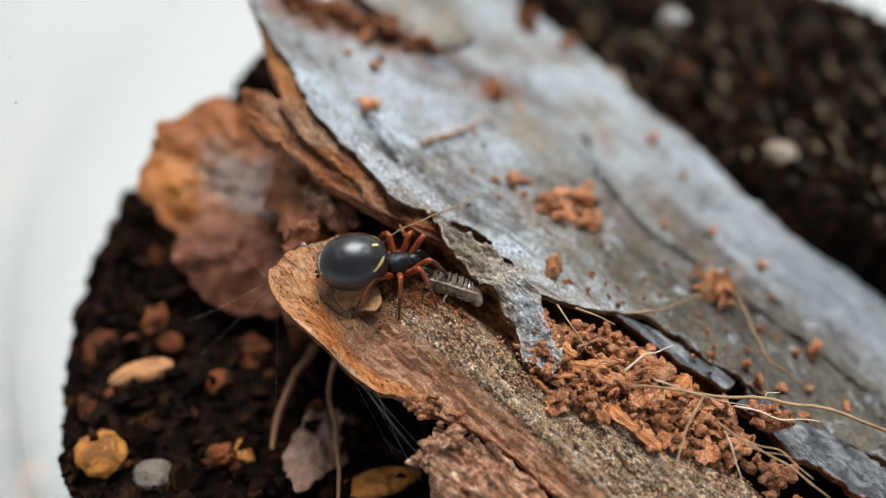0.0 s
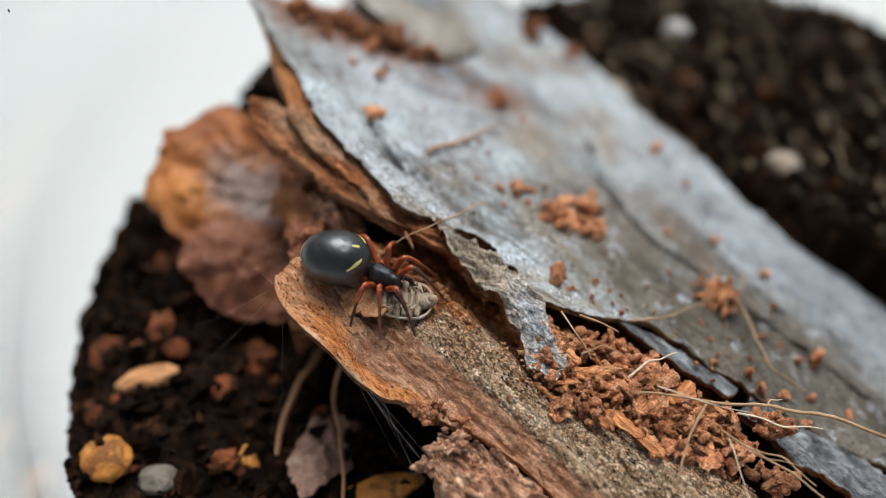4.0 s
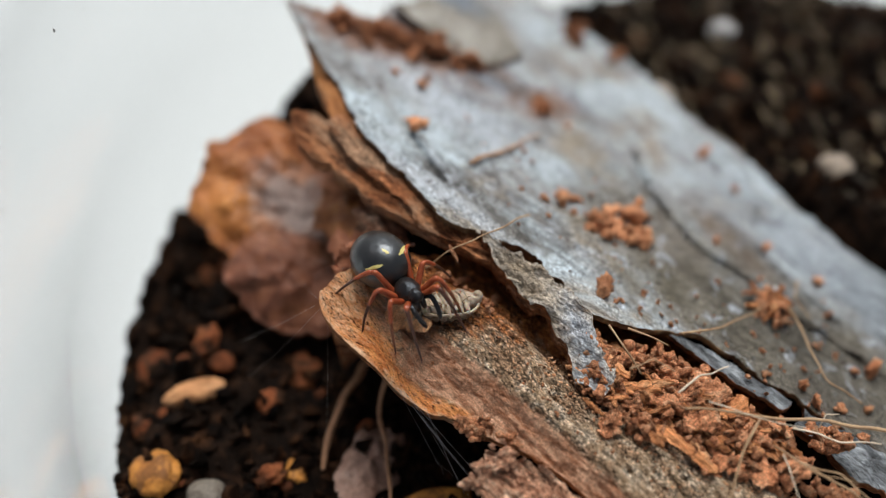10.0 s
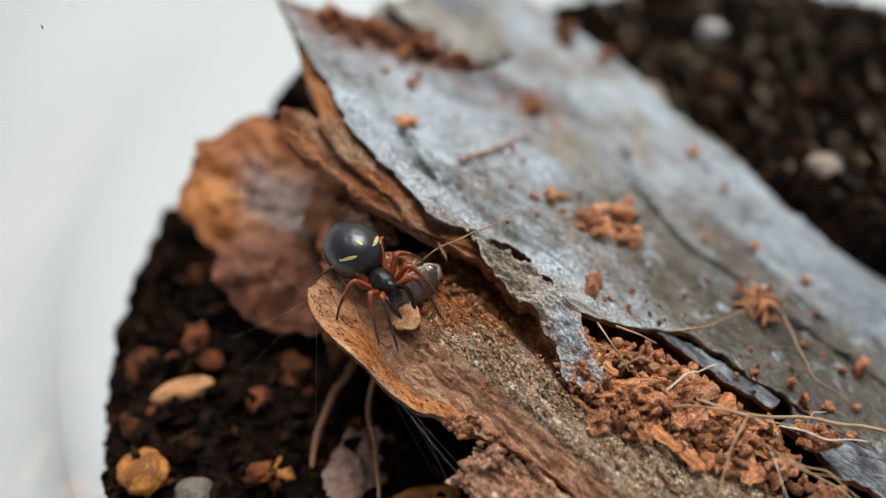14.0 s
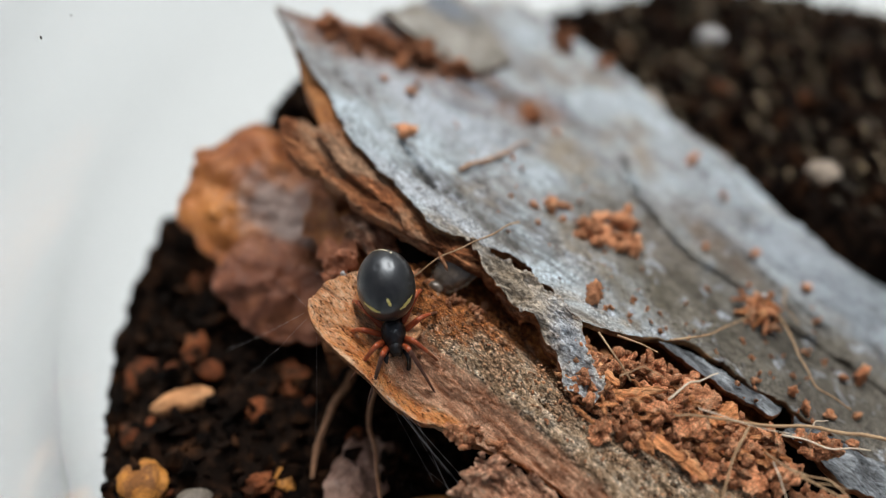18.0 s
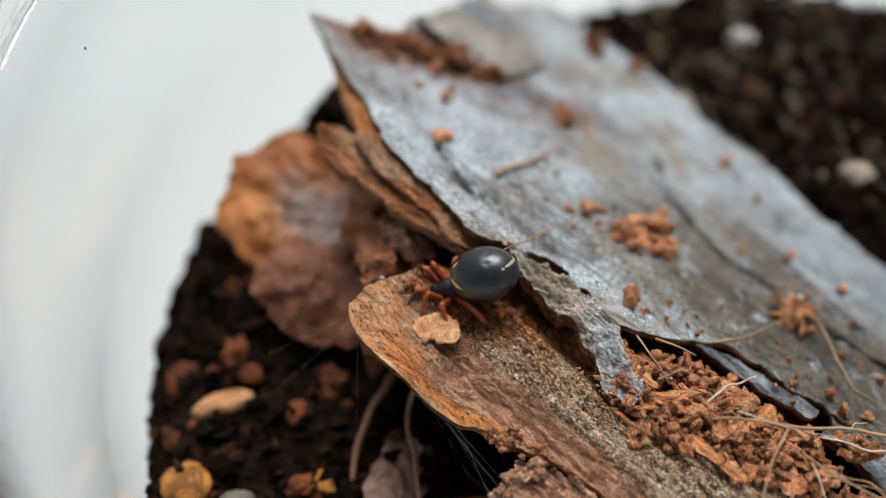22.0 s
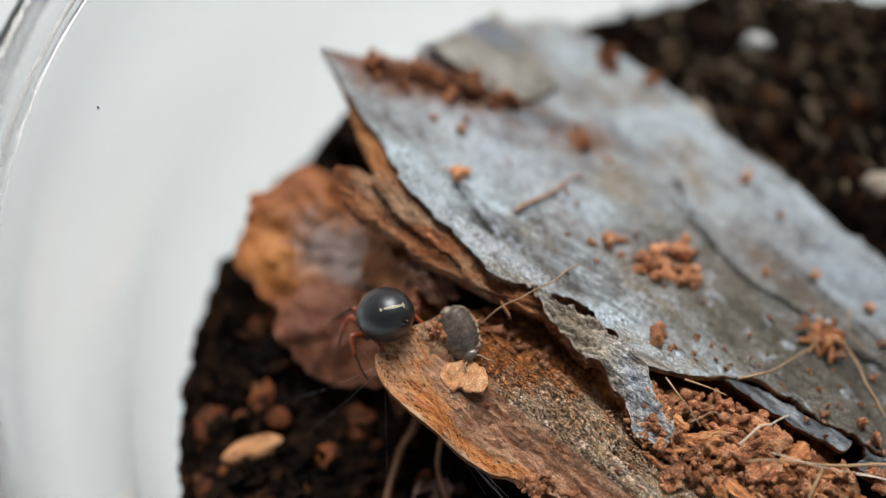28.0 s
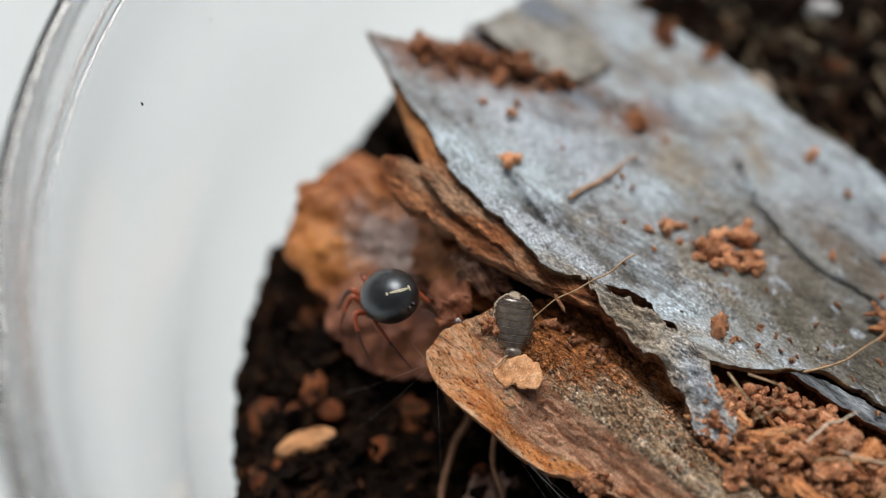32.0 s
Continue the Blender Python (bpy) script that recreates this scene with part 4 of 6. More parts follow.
part_on_bark("strip", edged("strip", sheet(
    [(-0.3, -0.9), (1.6, -0.9), (4.4, -0.5), (7.0, 0.2), (9.2, 0.8)], [(0.4, 0.0), (2.6, 0.8), (4.4, 1.2), (7.0, 1.8), (9.3, 2.4)],
    18, 110, lambda u, v: plate_plain(u, v) - 0.35 + 0.22 * noise.fractal(Vector((u / 2, v / 0.6, 8)), 0.8, 2.1, 5), lambda u, v, w: 0.6, 0.35, 15.0), BARK_BLUE, BARK_EDGE),
    "dark blue-grey bark strip beside the crack")
part_on_bark("strip", edged("strip_end", sheet(
    [(10.4, 1.0), (13.3, 0.9), (15, 0.3), (17.4, 0.8), (24, 2.8)], [(10.2, 3.0), (12.8, 3.4), (16, 4.4), (19, 5.6), (24, 7)],
    30, 110, lambda u, v: plate_plain(u, v) - 0.45 - 0.15 * max(0, 3 - v) + 0.5 * noise.fractal(Vector((u / 1.6, v / 1.0, 3)), 0.8, 2.1, 5), lambda u, v, w: 0.9, 0.6, 25.0), BARK_BLUE, BARK_EDGE),
    "broken blue-grey bark piece by the crack")
part_on_bark("corky_block", edged("corky_block", sheet(
    [(-3.6, -17.6), (-3.0, -18.9), (-1, -20.0), (2, -20.9), (8, -21.6), (16, -21.6)], [(-3.3, -17.3), (-1.8, -16.5), (0.4, -15.85), (3, -15.6), (6, -15.7), (9, -15.3), (16, -14.8)],
    60, 170, lambda u, v: 30.6 - 0.17 * (u + 2) + 0.16 * (v + 16) + 0.75 * noise.fractal(Vector((u / 3.4, v / 0.9, 8)), 0.75, 2.1, 6) + 0.3 * noise.fractal(Vector((u / 0.7, v / 0.5, 2)), 0.7, 2.1, 3), lambda u, v, w: 5.0, 0.6, 19.0, steps=6), BARK_BLOCK, BARK_BLOCK),
    "pinkish-brown corky lower bark block")
part_on_bark("rotten_wood", edged("rotten_wood", sheet(
    [(-0.6, -6.6), (1, -7.2), (4, -7.0), (8, -5.6), (11, -4.4)], [(-1.0, -4.0), (0.9, -2.4), (4, -1.0), (8, -0.4), (11, 0.2)],
    36, 100, lambda u, v: low_plain(u, v) - 2.9 + 0.6 * noise.fractal(Vector((u / 1.6, v / 1.3, 14)), 0.7, 2.1, 5), lambda u, v, w: 2.5, 0.7, 29.0), BARK_EDGE, BARK_EDGE),
    "crumbly rust-brown rotten wood in the crevice")


# ---- loose things ----
rng = random.Random(7)


def crumb(name, mat, seed, sub=2, rx=0.5, ry=0.4, rz=0.35, rough=0.75, size=0.7):
    return mesh_of(name, *ball(rx, ry, rz, sub, rough=rough, size=size, seed=seed), mat)


def clump(name, mat, seed, lumps=1.7, long=0.55, wide=0.45, high=0.36):
    """A crumb whose surface bulges in grains stuck together."""
    v, f = ball(1, 1, 1, 3)
    s0 = Vector((seed * 5.1, seed * 2.3, seed * 0.7))
    out = []
    for p in v:
        q = Vector(p)
        near = noise.voronoi(q * lumps + s0)[0]
        k = 1.34 - 0.95 * near[0] + 0.5 * noise.fractal(q * 1.1 + s0, 0.8, 2.0, 3) + 0.10 * noise.noise(q * 6 + s0)
        out.append((q.x * long * k, q.y * wide * k, q.z * high * k))
    return mesh_of(name, out, f, mat)


def shard(name, mat, seed, long, wide, thick, frayed=0.35):
    """A flat torn piece with a wavering outline and a rough face."""
    v, f, n, m = [], [], 26, 9
    s0 = Vector((seed * 3.7, seed * 1.3, 0))
    for side in (1, -1):
        for i in range(n):
            x = i / (n - 1) * 2 - 1
            half_w = wide * (1 - abs(x) ** 2.6) ** 0.5 * max(0.25, 1 + frayed * (noise.fractal(Vector((x * 2.5, 0, 0)) + s0, 0.8, 2.0, 4) + 0.3 * noise.fractal(Vector((x * 4.3, 3, 0)) + s0, 0.7, 2.3, 4))) + 0.02
            off = wide * (0.22 * noise.fractal(Vector((x * 3.1, 8, 0)) + s0, 0.7, 2.3, 4)) + 0.4 * wide * noise.noise(Vector((x * 1.4, 5, 0)) + s0)
            for j in range(m):
                y = j / (m - 1) * 2 - 1
                rise = 0.28 * wide * noise.noise(Vector((x * 1.5, y, 9)) + s0) + 0.75 * thick * noise.fractal(Vector((x * long * 3.2, y * wide * 7, 4)) + s0, 0.6, 2.1, 4)
                v.append((x * long + 0.12 * long * frayed * noise.noise(Vector((y * 3, x, 2)) + s0), y * half_w + off, rise + side * thick * 0.5 * (1 - 0.6 * y * y)))
    k = n * m
    for i in range(n - 1):
        for j in range(m - 1):
            q = i * m + j
            f.append((q, q + m, q + m + 1, q + 1))
            f.append((k + q, k + q + 1, k + q + m + 1, k + q + m))
    rim = list(range(m)) + [i * m + m - 1 for i in range(1, n)] + [(n - 1) * m + j for j in range(m - 2, -1, -1)] + [i * m for i in range(n - 2, 0, -1)]
    for i, q in enumerate(rim):
        h = rim[(i + 1) % len(rim)]
        f.append((q, h, k + h, k + q))
    return mesh_of(name, v, f, mat)


def aggregate(name, mat, seed, balls=9, reach=0.55):
    """Small rough grains stuck together in one skin."""
    r = random.Random(seed)
    s0, core = Vector((seed * 3.1, seed * 1.7, 0)), []
    for k in range(balls):
        c = Vector((r.uniform(-1, 1) * reach, r.gauss(0, 0.34) * reach, r.gauss(0, 0.26) * reach))
        core.append((c, r.uniform(0.16, 0.30)))
    v, f = ball(1, 1, 1, 4)
    out = []
    for p in v:
        q = Vector(p).normalized()
        far = 0.12
        for c, size in core:
            t = q.dot(c)
            inside = size * size - (c - q * t).length_squared
            if inside > 0:
                far = max(far, t + math.sqrt(inside))
        out.append(tuple(q * far * (1 + 0.14 * noise.fractal(q * far * 7 + s0, 0.7, 2.0, 3))))
    return mesh_of(name, out, f, mat)


FRASS_MESHES = [clump("frass_crumb", FRASS, k, 2.0 + 0.3 * (k % 4), 0.6 + 0.14 * (k % 3), 0.48 - 0.05 * (k % 3), 0.26 + 0.06 * (k % 3)) if k % 3 == 0 else aggregate("frass_crumb", FRASS, k, 7 + k % 5, 0.45 + 0.1 * (k % 3)) for k in range(16)]
PALE_MESHES = [clump("frass_crumb_pale", FRASS_PALE, 30 + k, 1.9, 0.55 + 0.15 * (k % 3), 0.46 - 0.05 * (k % 3), 0.34) if k % 2 else aggregate("frass_crumb_pale", FRASS_PALE, 30 + k, 9, 0.5) for k in range(6)]
DULL_MESHES = [aggregate("frass_crumb_dull", FRASS_DULL, 50 + k, 8, 0.5) for k in range(6)]
DULL_FLAKE = shard("frass_flake_dull", FRASS_DULL, 66, 0.75, 0.5, 0.3, 0.5)
FLAKE_MESHES = [shard("frass_flake", FRASS if k % 2 else WOOD_SHRED, 70 + k, 0.75, 0.42 + 0.05 * (k % 3), 0.16, 0.6) for k in range(8)]
SHRED_MESHES = [shard("wood_shred", WOOD_SHRED, 90 + k, 1.0, 0.17 + 0.04 * (k % 3), 0.14, 0.5) for k in range(5)]


def sized(m, s):
    return m @ Matrix.Diagonal((s, s, s, 1))


def turned(x, y, z, tilt=180):
    return at(x, y, z, rng.uniform(-tilt, tilt), rng.uniform(-tilt, tilt), rng.uniform(0, 360))


# brown leaf scales behind the bark
def leaf_scale(name, label, cx, cy, cz, rx, ry, dome, tilt, turn, mat, seed=0, rim=None):
    """A thin domed scale with a wavy outline."""
    v, f = [], []
    rings, steps = 26, 72
    for side in range(2):
        for r in range(rings + 1):
            for s in range(steps):
                a, q = 2 * math.pi * s / steps, r / rings
                k = 1 + 0.20 * noise.noise(Vector((math.cos(a) * 1.6 + seed, math.sin(a) * 1.6, 0))) + 0.10 * noise.noise(Vector((math.cos(a) * 5 + seed, math.sin(a) * 5, 3)))
                x, y = rx * q * k * math.cos(a), ry * q * k * math.sin(a)
                z = dome * (1 - q * q) + 0.9 * noise.fractal(Vector((x / 3 + seed, y / 3, 0)), 0.9, 2.0, 4) - 0.35 * side
                v.append((x, y, z))
    k = (rings + 1) * steps
    for side in range(2):
        for r in range(rings):
            for s in range(steps):
                h = (s + 1) % steps
                q = (side * k + r * steps + s, side * k + (r + 1) * steps + s, side * k + (r + 1) * steps + h, side * k + r * steps + h)
                f.append(q if side == 0 else q[::-1])
    for s in range(steps):
        h = (s + 1) % steps
        f.append((rings * steps + s, k + rings * steps + s, k + rings * steps + h, rings * steps + h))
    ob = thing(name, label, "leaf scale", m=at(cx, cy, cz, *tilt, turn))
    part("blade", mesh_of("blade", v, f, mat), ob)
    ring = [Vector(v[rings * steps + s % steps]) - Vector((0, 0, 0.15)) for s in range(steps + 1)]
    thick = [(0.26 + 0.16 * noise.noise(p * 0.6 + Vector((seed, 0, 0)))) * (1 if rx > 5 else 0.6) for p in ring]
    part("rim", mesh_of("rim", *tube(ring, thick, 7, bumps=0.5), rim or mat), ob)
    return ob


leaf_scale("leaf_scale", "curled orange-brown leaf scale with a pinkish-grey centre", -19.2, 55.6, 25.6, 8.4, 6.6, 1.6, (14, 10), -22, LEAF, 1, LEAF_RIM)
leaf_scale("leaf_scale", "glossy purple-brown leaf scale lying on soil", -17.0, 47.5, 24.0, 5.6, 4.6, 1.8, (10, 14), -20, LEAF_DARK, 4)
leaf_scale("leaf_scale", "small brown leaf scale against the bark", -11.5, 50.5, 27.5, 4.2, 2.6, 1.0, (20, 16), -40, LEAF_PLAIN, 8, LEAF_RIM)
leaf_scale("leaf_scale", "pale pinkish-brown leaf scale lying in shade", -9.9, 32.0, 20.8, 4.2, 2.2, 0.8, (6, 12), 70, LEAF_PINK, 11)

thing("bark_lump", "brown crumbly bark lump wedged under the grey plate", "bark lump", m=at(-8.9, 47.2, 31.3, 10, 20, -40), me=clump("bark_lump", BARK_BLOCK, 51, 1.6, 2.5, 1.5, 1.3))
thing("leaf_scrap", "thin reddish-brown leaf scrap standing behind the lip", "leaf scrap", m=at(-10.9, 43.4, 32.6, 48, -24, 35), me=shard("leaf_scrap", LEAF_SCRAP, 8.3, 1.7, 1.05, 0.14, 0.6))
thing("leaf_scrap", "small rust-brown leaf scrap beside the bark lump", "leaf scrap", m=at(-11.6, 46.2, 30.6, 30, -30, -20), me=shard("leaf_scrap_brown", LEAF_SCRAP, 3.9, 2.2, 1.2, 0.16, 0.6))
thing("leaf_scrap", "curled orange-brown leaf scrap below the bark edge", "leaf scrap", m=at(-12.6, 49.6, 29.8, 25, -20, -45), me=shard("leaf_scrap_curled", LEAF_RIM, 6.1, 3.2, 1.6, 0.18, 0.45))

# wood chips and pebbles in the soil: name, label, category, place, half sizes, turn, material
CHIPS = [
    ("wood_chip", "light tan splinter of wood on the soil", "wood chip", -25.0, 38.0, 22.0, 2.6, 1.15, 0.8, 12, WOOD_CHIP),
    ("wood_chip", "golden yellow chip half sunk in soil", "wood chip", -26.4, 30.3, 21.6, 2.3, 1.8, 1.1, -20, GOLD_CHIP),
    ("bark_chip", "red-brown bark chip on the soil", "bark chip", -16.1, 40.4, 21.6, 1.3, 1.6, 0.8, 20, RED_CHIP),
    ("wood_chip", "small golden chip on the soil", "wood chip", -15.9, 31.2, 21.4, 0.9, 1.1, 0.7, 40, GOLD_CHIP),
    ("wood_chip", "golden brown curled chip under the bark", "wood chip", -4.8, 28.8, 21.4, 3.0, 1.2, 0.7, 14, GOLD_CHIP),
    ("pebble", "pale grey pebble half sunk in soil", "pebble", -22.3, 28.9, 21.2, 1.6, 1.3, 1.0, 0, STONE_DIM),
    ("pebble", "large cream pebble lying on the soil", "pebble", 33.4, 62.6, 18.9, 1.7, 1.7, 1.2, 30, STONE),
    ("pebble", "white pebble lying far back on soil", "pebble", 26.2, 85.4, 19.6, 1.3, 0.9, 0.8, -20, WHITE_BIT),
    ("pebble", "brownish pebble touching the bark edge", "pebble", 18.6, 76.6, 20.4, 1.6, 2.0, 1.4, 10, STONE),
    ("bark_chip", "small red-brown chip on the soil", "bark chip", -18.4, 37.2, 21.4, 1.2, 0.9, 0.6, 35, RED_CHIP),
    ("bark_chip", "rusty bark chip near the jar wall", "bark chip", -29.2, 41.0, 22.0, 1.7, 1.7, 0.8, 60, RED_CHIP),
    ("wood_chip", "brown chip standing in the soil", "wood chip", -24.3, 42.2, 22.2, 1.0, 1.5, 0.8, -15, RED_CHIP),
    ("bark_chip", "rusty chip beside a golden one", "bark chip", -17.6, 30.6, 21.2, 1.3, 1.0, 0.7, 15, RED_CHIP),
    ("bark_chip", "brown chip by the jar wall", "bark chip", -29.0, 35.5, 21.8, 0.9, 1.2, 0.6, 0, RED_CHIP),
    ("bark_chip", "brown chip at the foot of leaf scales", "bark chip", -25.2, 51.0, 23.0, 2.2, 1.6, 1.0, 40, RED_CHIP),
    ("wood_chip", "rusty sliver in dark soil", "wood chip", 26.5, 78.0, 19.8, 1.5, 0.6, 0.5, -40, RED_CHIP),
    ("wood_chip", "brown crumb on the far soil", "wood chip", 34.5, 75.0, 19.6, 0.9, 0.7, 0.5, 0, RED_CHIP),
    ("pebble", "tiny white grain in the far soil", "pebble", 45.0, 62.5, 18.4, 0.8, 0.9, 0.6, 0, WHITE_BIT),
]
for k, (name, label, category, x, y, z, rx, ry, rz, turn, mat) in enumerate(CHIPS):
    me = mesh_of(name, *ball(rx, ry, rz, 4, rough=0.15 if rx > 1.5 else 0.36, size=0.62, seed=60 + k), mat)
    thing(name, label, category, "chips and pebbles in the soil", at(x, y, soil_z(x, y) + rz * 0.3 + 0.15, rng.uniform(-12, 12), rng.uniform(-12, 12), turn), me)

crng2 = random.Random(77)
for k in range(14):
    while True:
        x, y = crng2.uniform(-30, -4), crng2.uniform(25, 50)
        u, v = to_uv(x, y)
        if math.hypot(x - JAR_X, y - JAR_Y) < JAR_R - 2 and v < -15:
            break
    s = crng2.uniform(0.4, 1.1)
    mat = crng2.choice((RED_CHIP, RED_CHIP, RED_CHIP, SOIL_CRUMB))
    thing("bark_chip", "small brown chip strewn in dark soil", "bark chip", "small chips in the soil", turned(x, y, soil_z(x, y) + s * 0.3, 25),
          mesh_of("bark_chip", *ball(s * 1.3, s, s * 0.55, 2, rough=0.4, size=0.7, seed=400 + k), mat))

# crumbs lying on the grey plate: u, v, half size, pale or not
LUMPS = [(-26.6, -1.3, 0.85, 1), (-14.3, 3.2, 0.9, 0), (-14.0, 4.4, 0.5, 0), (-15.0, 2.0, 0.45, 0), (-12.8, 3.0, 0.4, 0), (-5.7, -2.1, 1.15, 0), (11.9, 11.4, 0.95, 0),
         (11.0, 10.0, 0.45, 0), (12.0, 5.3, 0.6, 0), (-11.7, 22.0, 0.75, 1), (-24.2, 12.2, 1.0, 0), (-30.4, 25.0, 1.3, 0), (-26.0, 26.6, 0.8, 0), (-7.0, 20.5, 0.5, 1),
         (13.5, 7.4, 0.4, 0), (14.5, 4.2, 0.5, 0), (4.0, 17.0, 0.6, 0), (-1.0, 16.0, 0.5, 1), (6.5, 14.0, 0.5, 0), (-13.4, 0.5, 0.28, 1), (9.0, 4.4, 0.55, 0), (10.4, 4.0, 0.7, 0),
         (-33.0, 2.6, 0.4, 0), (-30.6, 3.5, 0.5, 0), (-31.5, 5.0, 0.45, 0), (-16.6, 0.8, 0.25, 0), (-20.1, 5.2, 0.35, 0), (-18.8, 4.8, 0.3, 0), (-4.2, 12.5, 0.4, 0), (16.5, 8.6, 0.45, 0)]
for k, (u, v, s, pale) in enumerate(LUMPS):
    pale = pale or k % 3 > 0
    x, y = to_xy(u, v)
    flat = k in (10, 11, 12)
    me = DULL_FLAKE if flat else PALE_MESHES[rng.randrange(3) * 2 + 1] if pale else FRASS_MESHES[rng.randrange(6) * 3]
    pale = pale and not flat
    if k == 0:
        me = PALE_MESHES[2]
    thing("frass_crumb", "orange crumb of frass on grey bark" if pale else "rust-brown crumb of frass on grey bark", "frass crumb", "crumbs on the bark",
          sized(turned(x, y, plate_z(u, v) + s * (0.25 if flat else 0.5), 25 if flat else 180), s * 1.8), me)


def heap(name, label, spots, spread, count, low, high, ground, meshes, lift=1.0, seed=3, group="", flakes=False):
    """A heap of crumbs, each a part: spots of (u, v, reach)."""
    r = random.Random(seed)
    x0, y0 = to_xy(*spots[0][:2])
    h = thing(name, label, "frass", group, at(x0, y0, ground(*spots[0][:2])))
    for k in range(count):
        su, sv_, reach = spots[k % len(spots)]
        u, v = su + r.gauss(0, reach), sv_ + r.gauss(0, reach * spread)
        d = math.hypot((u - su) / reach, (v - sv_) / (reach * spread))
        s = r.uniform(low, high) * r.choice((0.7, 1, 1, 1.4))
        x, y = to_xy(u, v)
        z = ground(u, v) + s * 0.4 + lift * max(0, 1 - d / 1.8) * r.random()
        part("crumb", FLAKE_MESHES[r.randrange(8)] if flakes and k % 9 == 0 else meshes[r.randrange(len(meshes))], h, m=sized(at(x - x0, y - y0, z - ground(*spots[0][:2]), r.uniform(0, 360), r.uniform(0, 360), r.uniform(0, 360)), s * 2))
    return h


# crumbs of cork at the broken end of the lower block
krng = random.Random(19)
CORK_MESHES = [clump("cork_crumb", BARK_BLOCK, 120 + k, 1.7, 0.6, 0.5, 0.42) for k in range(5)]
for k in range(20):
    u = -3.5 + abs(krng.gauss(0, 0.9))
    v = krng.uniform(-20.0 - 0.25 * (u + 3.4), -16.6 + 0.2 * min(u + 3.4, 4))
    z = 30.6 - 0.17 * (u + 2) + 0.16 * (v + 16) + krng.uniform(-0.5, 0.3)
    part("cork_crumb", CORK_MESHES[krng.randrange(5)], bark, m=sized(at(u, v, z, krng.uniform(0, 360), krng.uniform(0, 360), krng.uniform(0, 360)), krng.choice((0.5, 0.7, 1.0, 1.3))))

# the large heap: each crumb, flake and shred a part, in a band along the crevice
PILE_TOP = [(-4.2, -5.4), (-2.4, -5.8), (0.7, -5.0), (2.7, -4.4), (4.6, -2.5), (6.3, -1.8), (9, -1.2), (12.4, -1.7)]
PILE_LOW = [(-3.4, -8.6), (-1.0, -10.2), (1.6, -10.9), (3.0, -10.0), (4.4, -8.4), (8.1, -7.8), (9.6, -6.7), (13.0, -4.2)]


def pile_ground(u, v):
    return max(low_z(u, v), low_plain(u, v) - 0.9)


prng = random.Random(3)
px, py = to_xy(3, -7)
pz = pile_ground(3, -7)
pile = thing("frass_pile", "heap of rust-brown crumbly frass in a bark crevice", "frass", m=at(px, py, pz))
top_line, low_line = along(PILE_TOP, 200), along(PILE_LOW, 200)
for k in range(280):
    i, w = int(prng.random() ** 1.1 * 199), min(1.02, max(-0.04, prng.betavariate(1.5, 1.5)))
    u, v = top_line[i] * (1 - w) + low_line[i] * w + np.array([prng.gauss(0, 0.25), prng.gauss(0, 0.2)])
    body = math.sin(math.pi * min(1, max(0, w))) ** 0.7
    level = prng.random() ** 0.7
    x, y = to_xy(u, v)
    z = pile_ground(u, v) + 0.1 + 1.5 * body * level
    kind = (0, 2, 2, 1, 2, 2, 2)[k % 7]
    if kind == 0:
        me, q = FLAKE_MESHES[prng.randrange(8)], prng.uniform(0.45, 1.15)
        m = at(x - px, y - py, z + 0.15 - pz, prng.gauss(0, 42), prng.gauss(0, 42), prng.uniform(0, 360))
    elif kind == 1:
        me, q = SHRED_MESHES[prng.randrange(5)], prng.uniform(0.45, 1.1)
        m = at(x - px, y - py, z + 0.1 - pz, prng.gauss(0, 40), prng.gauss(0, 25), prng.gauss(-38, 40))
    else:
        me, q = FRASS_MESHES[prng.randrange(16)], prng.choice((0.4, 0.55, 0.7, 0.9, 1.1, 1.35))
        m = at(x - px, y - py, z - pz, prng.uniform(0, 360), prng.uniform(0, 360), prng.uniform(0, 360))
    part("shred" if kind == 1 else "flake" if kind == 0 else "crumb", me, pile, m=sized(m, q))
for u, v, lift, q, turn in ((4.4, -7.9, 1.0, 2.5, -46), (6.6, -7.4, 0.8, 2.2, -52), (0.6, -7.4, 1.2, 2.4, -6), (1.6, -6.2, 1.4, 1.8, 4), (-1.6, -6.6, 1.0, 2.0, -52), (8.6, -4.9, 1.2, 1.7, -20), (3.4, -8.6, 0.8, 1.9, -60)):
    x, y = to_xy(u, v)
    part("shred", SHRED_MESHES[int(q * 10) % 5], pile, m=sized(at(x - px, y - py, pile_ground(u, v) + lift - pz, 8, -6, turn), q))
for u, v, lift, q, turn in ((5.0, -3.2, 1.3, 1.9, -20), (6.8, -3.0, 1.2, 1.6, 30), (5.8, -5.6, 1.6, 1.7, 10), (1.4, -10.2, 0.5, 1.5, 60), (10.6, -5.4, 1.0, 1.9, -30), (8.8, -6.4, 0.7, 1.5, -40)):
    x, y = to_xy(u, v)
    part("flake", FLAKE_MESHES[int(q * 10) % 8], pile, m=sized(at(x - px, y - py, pile_ground(u, v) + lift - pz, 12, -10, turn), q))
heap("frass_pile", "rust-brown frass filling the crevice under the bark", [(-0.9, -4.5, 0.6), (0.6, -4.1, 0.7), (2.1, -3.5, 0.7), (3.7, -2.9, 0.7), (1.2, -3.0, 0.7)], 0.7, 60, 0.3, 0.62, lambda u, v: low_plain(u, v) - 1.7, FRASS_MESHES, 0.9, 17, flakes=True)
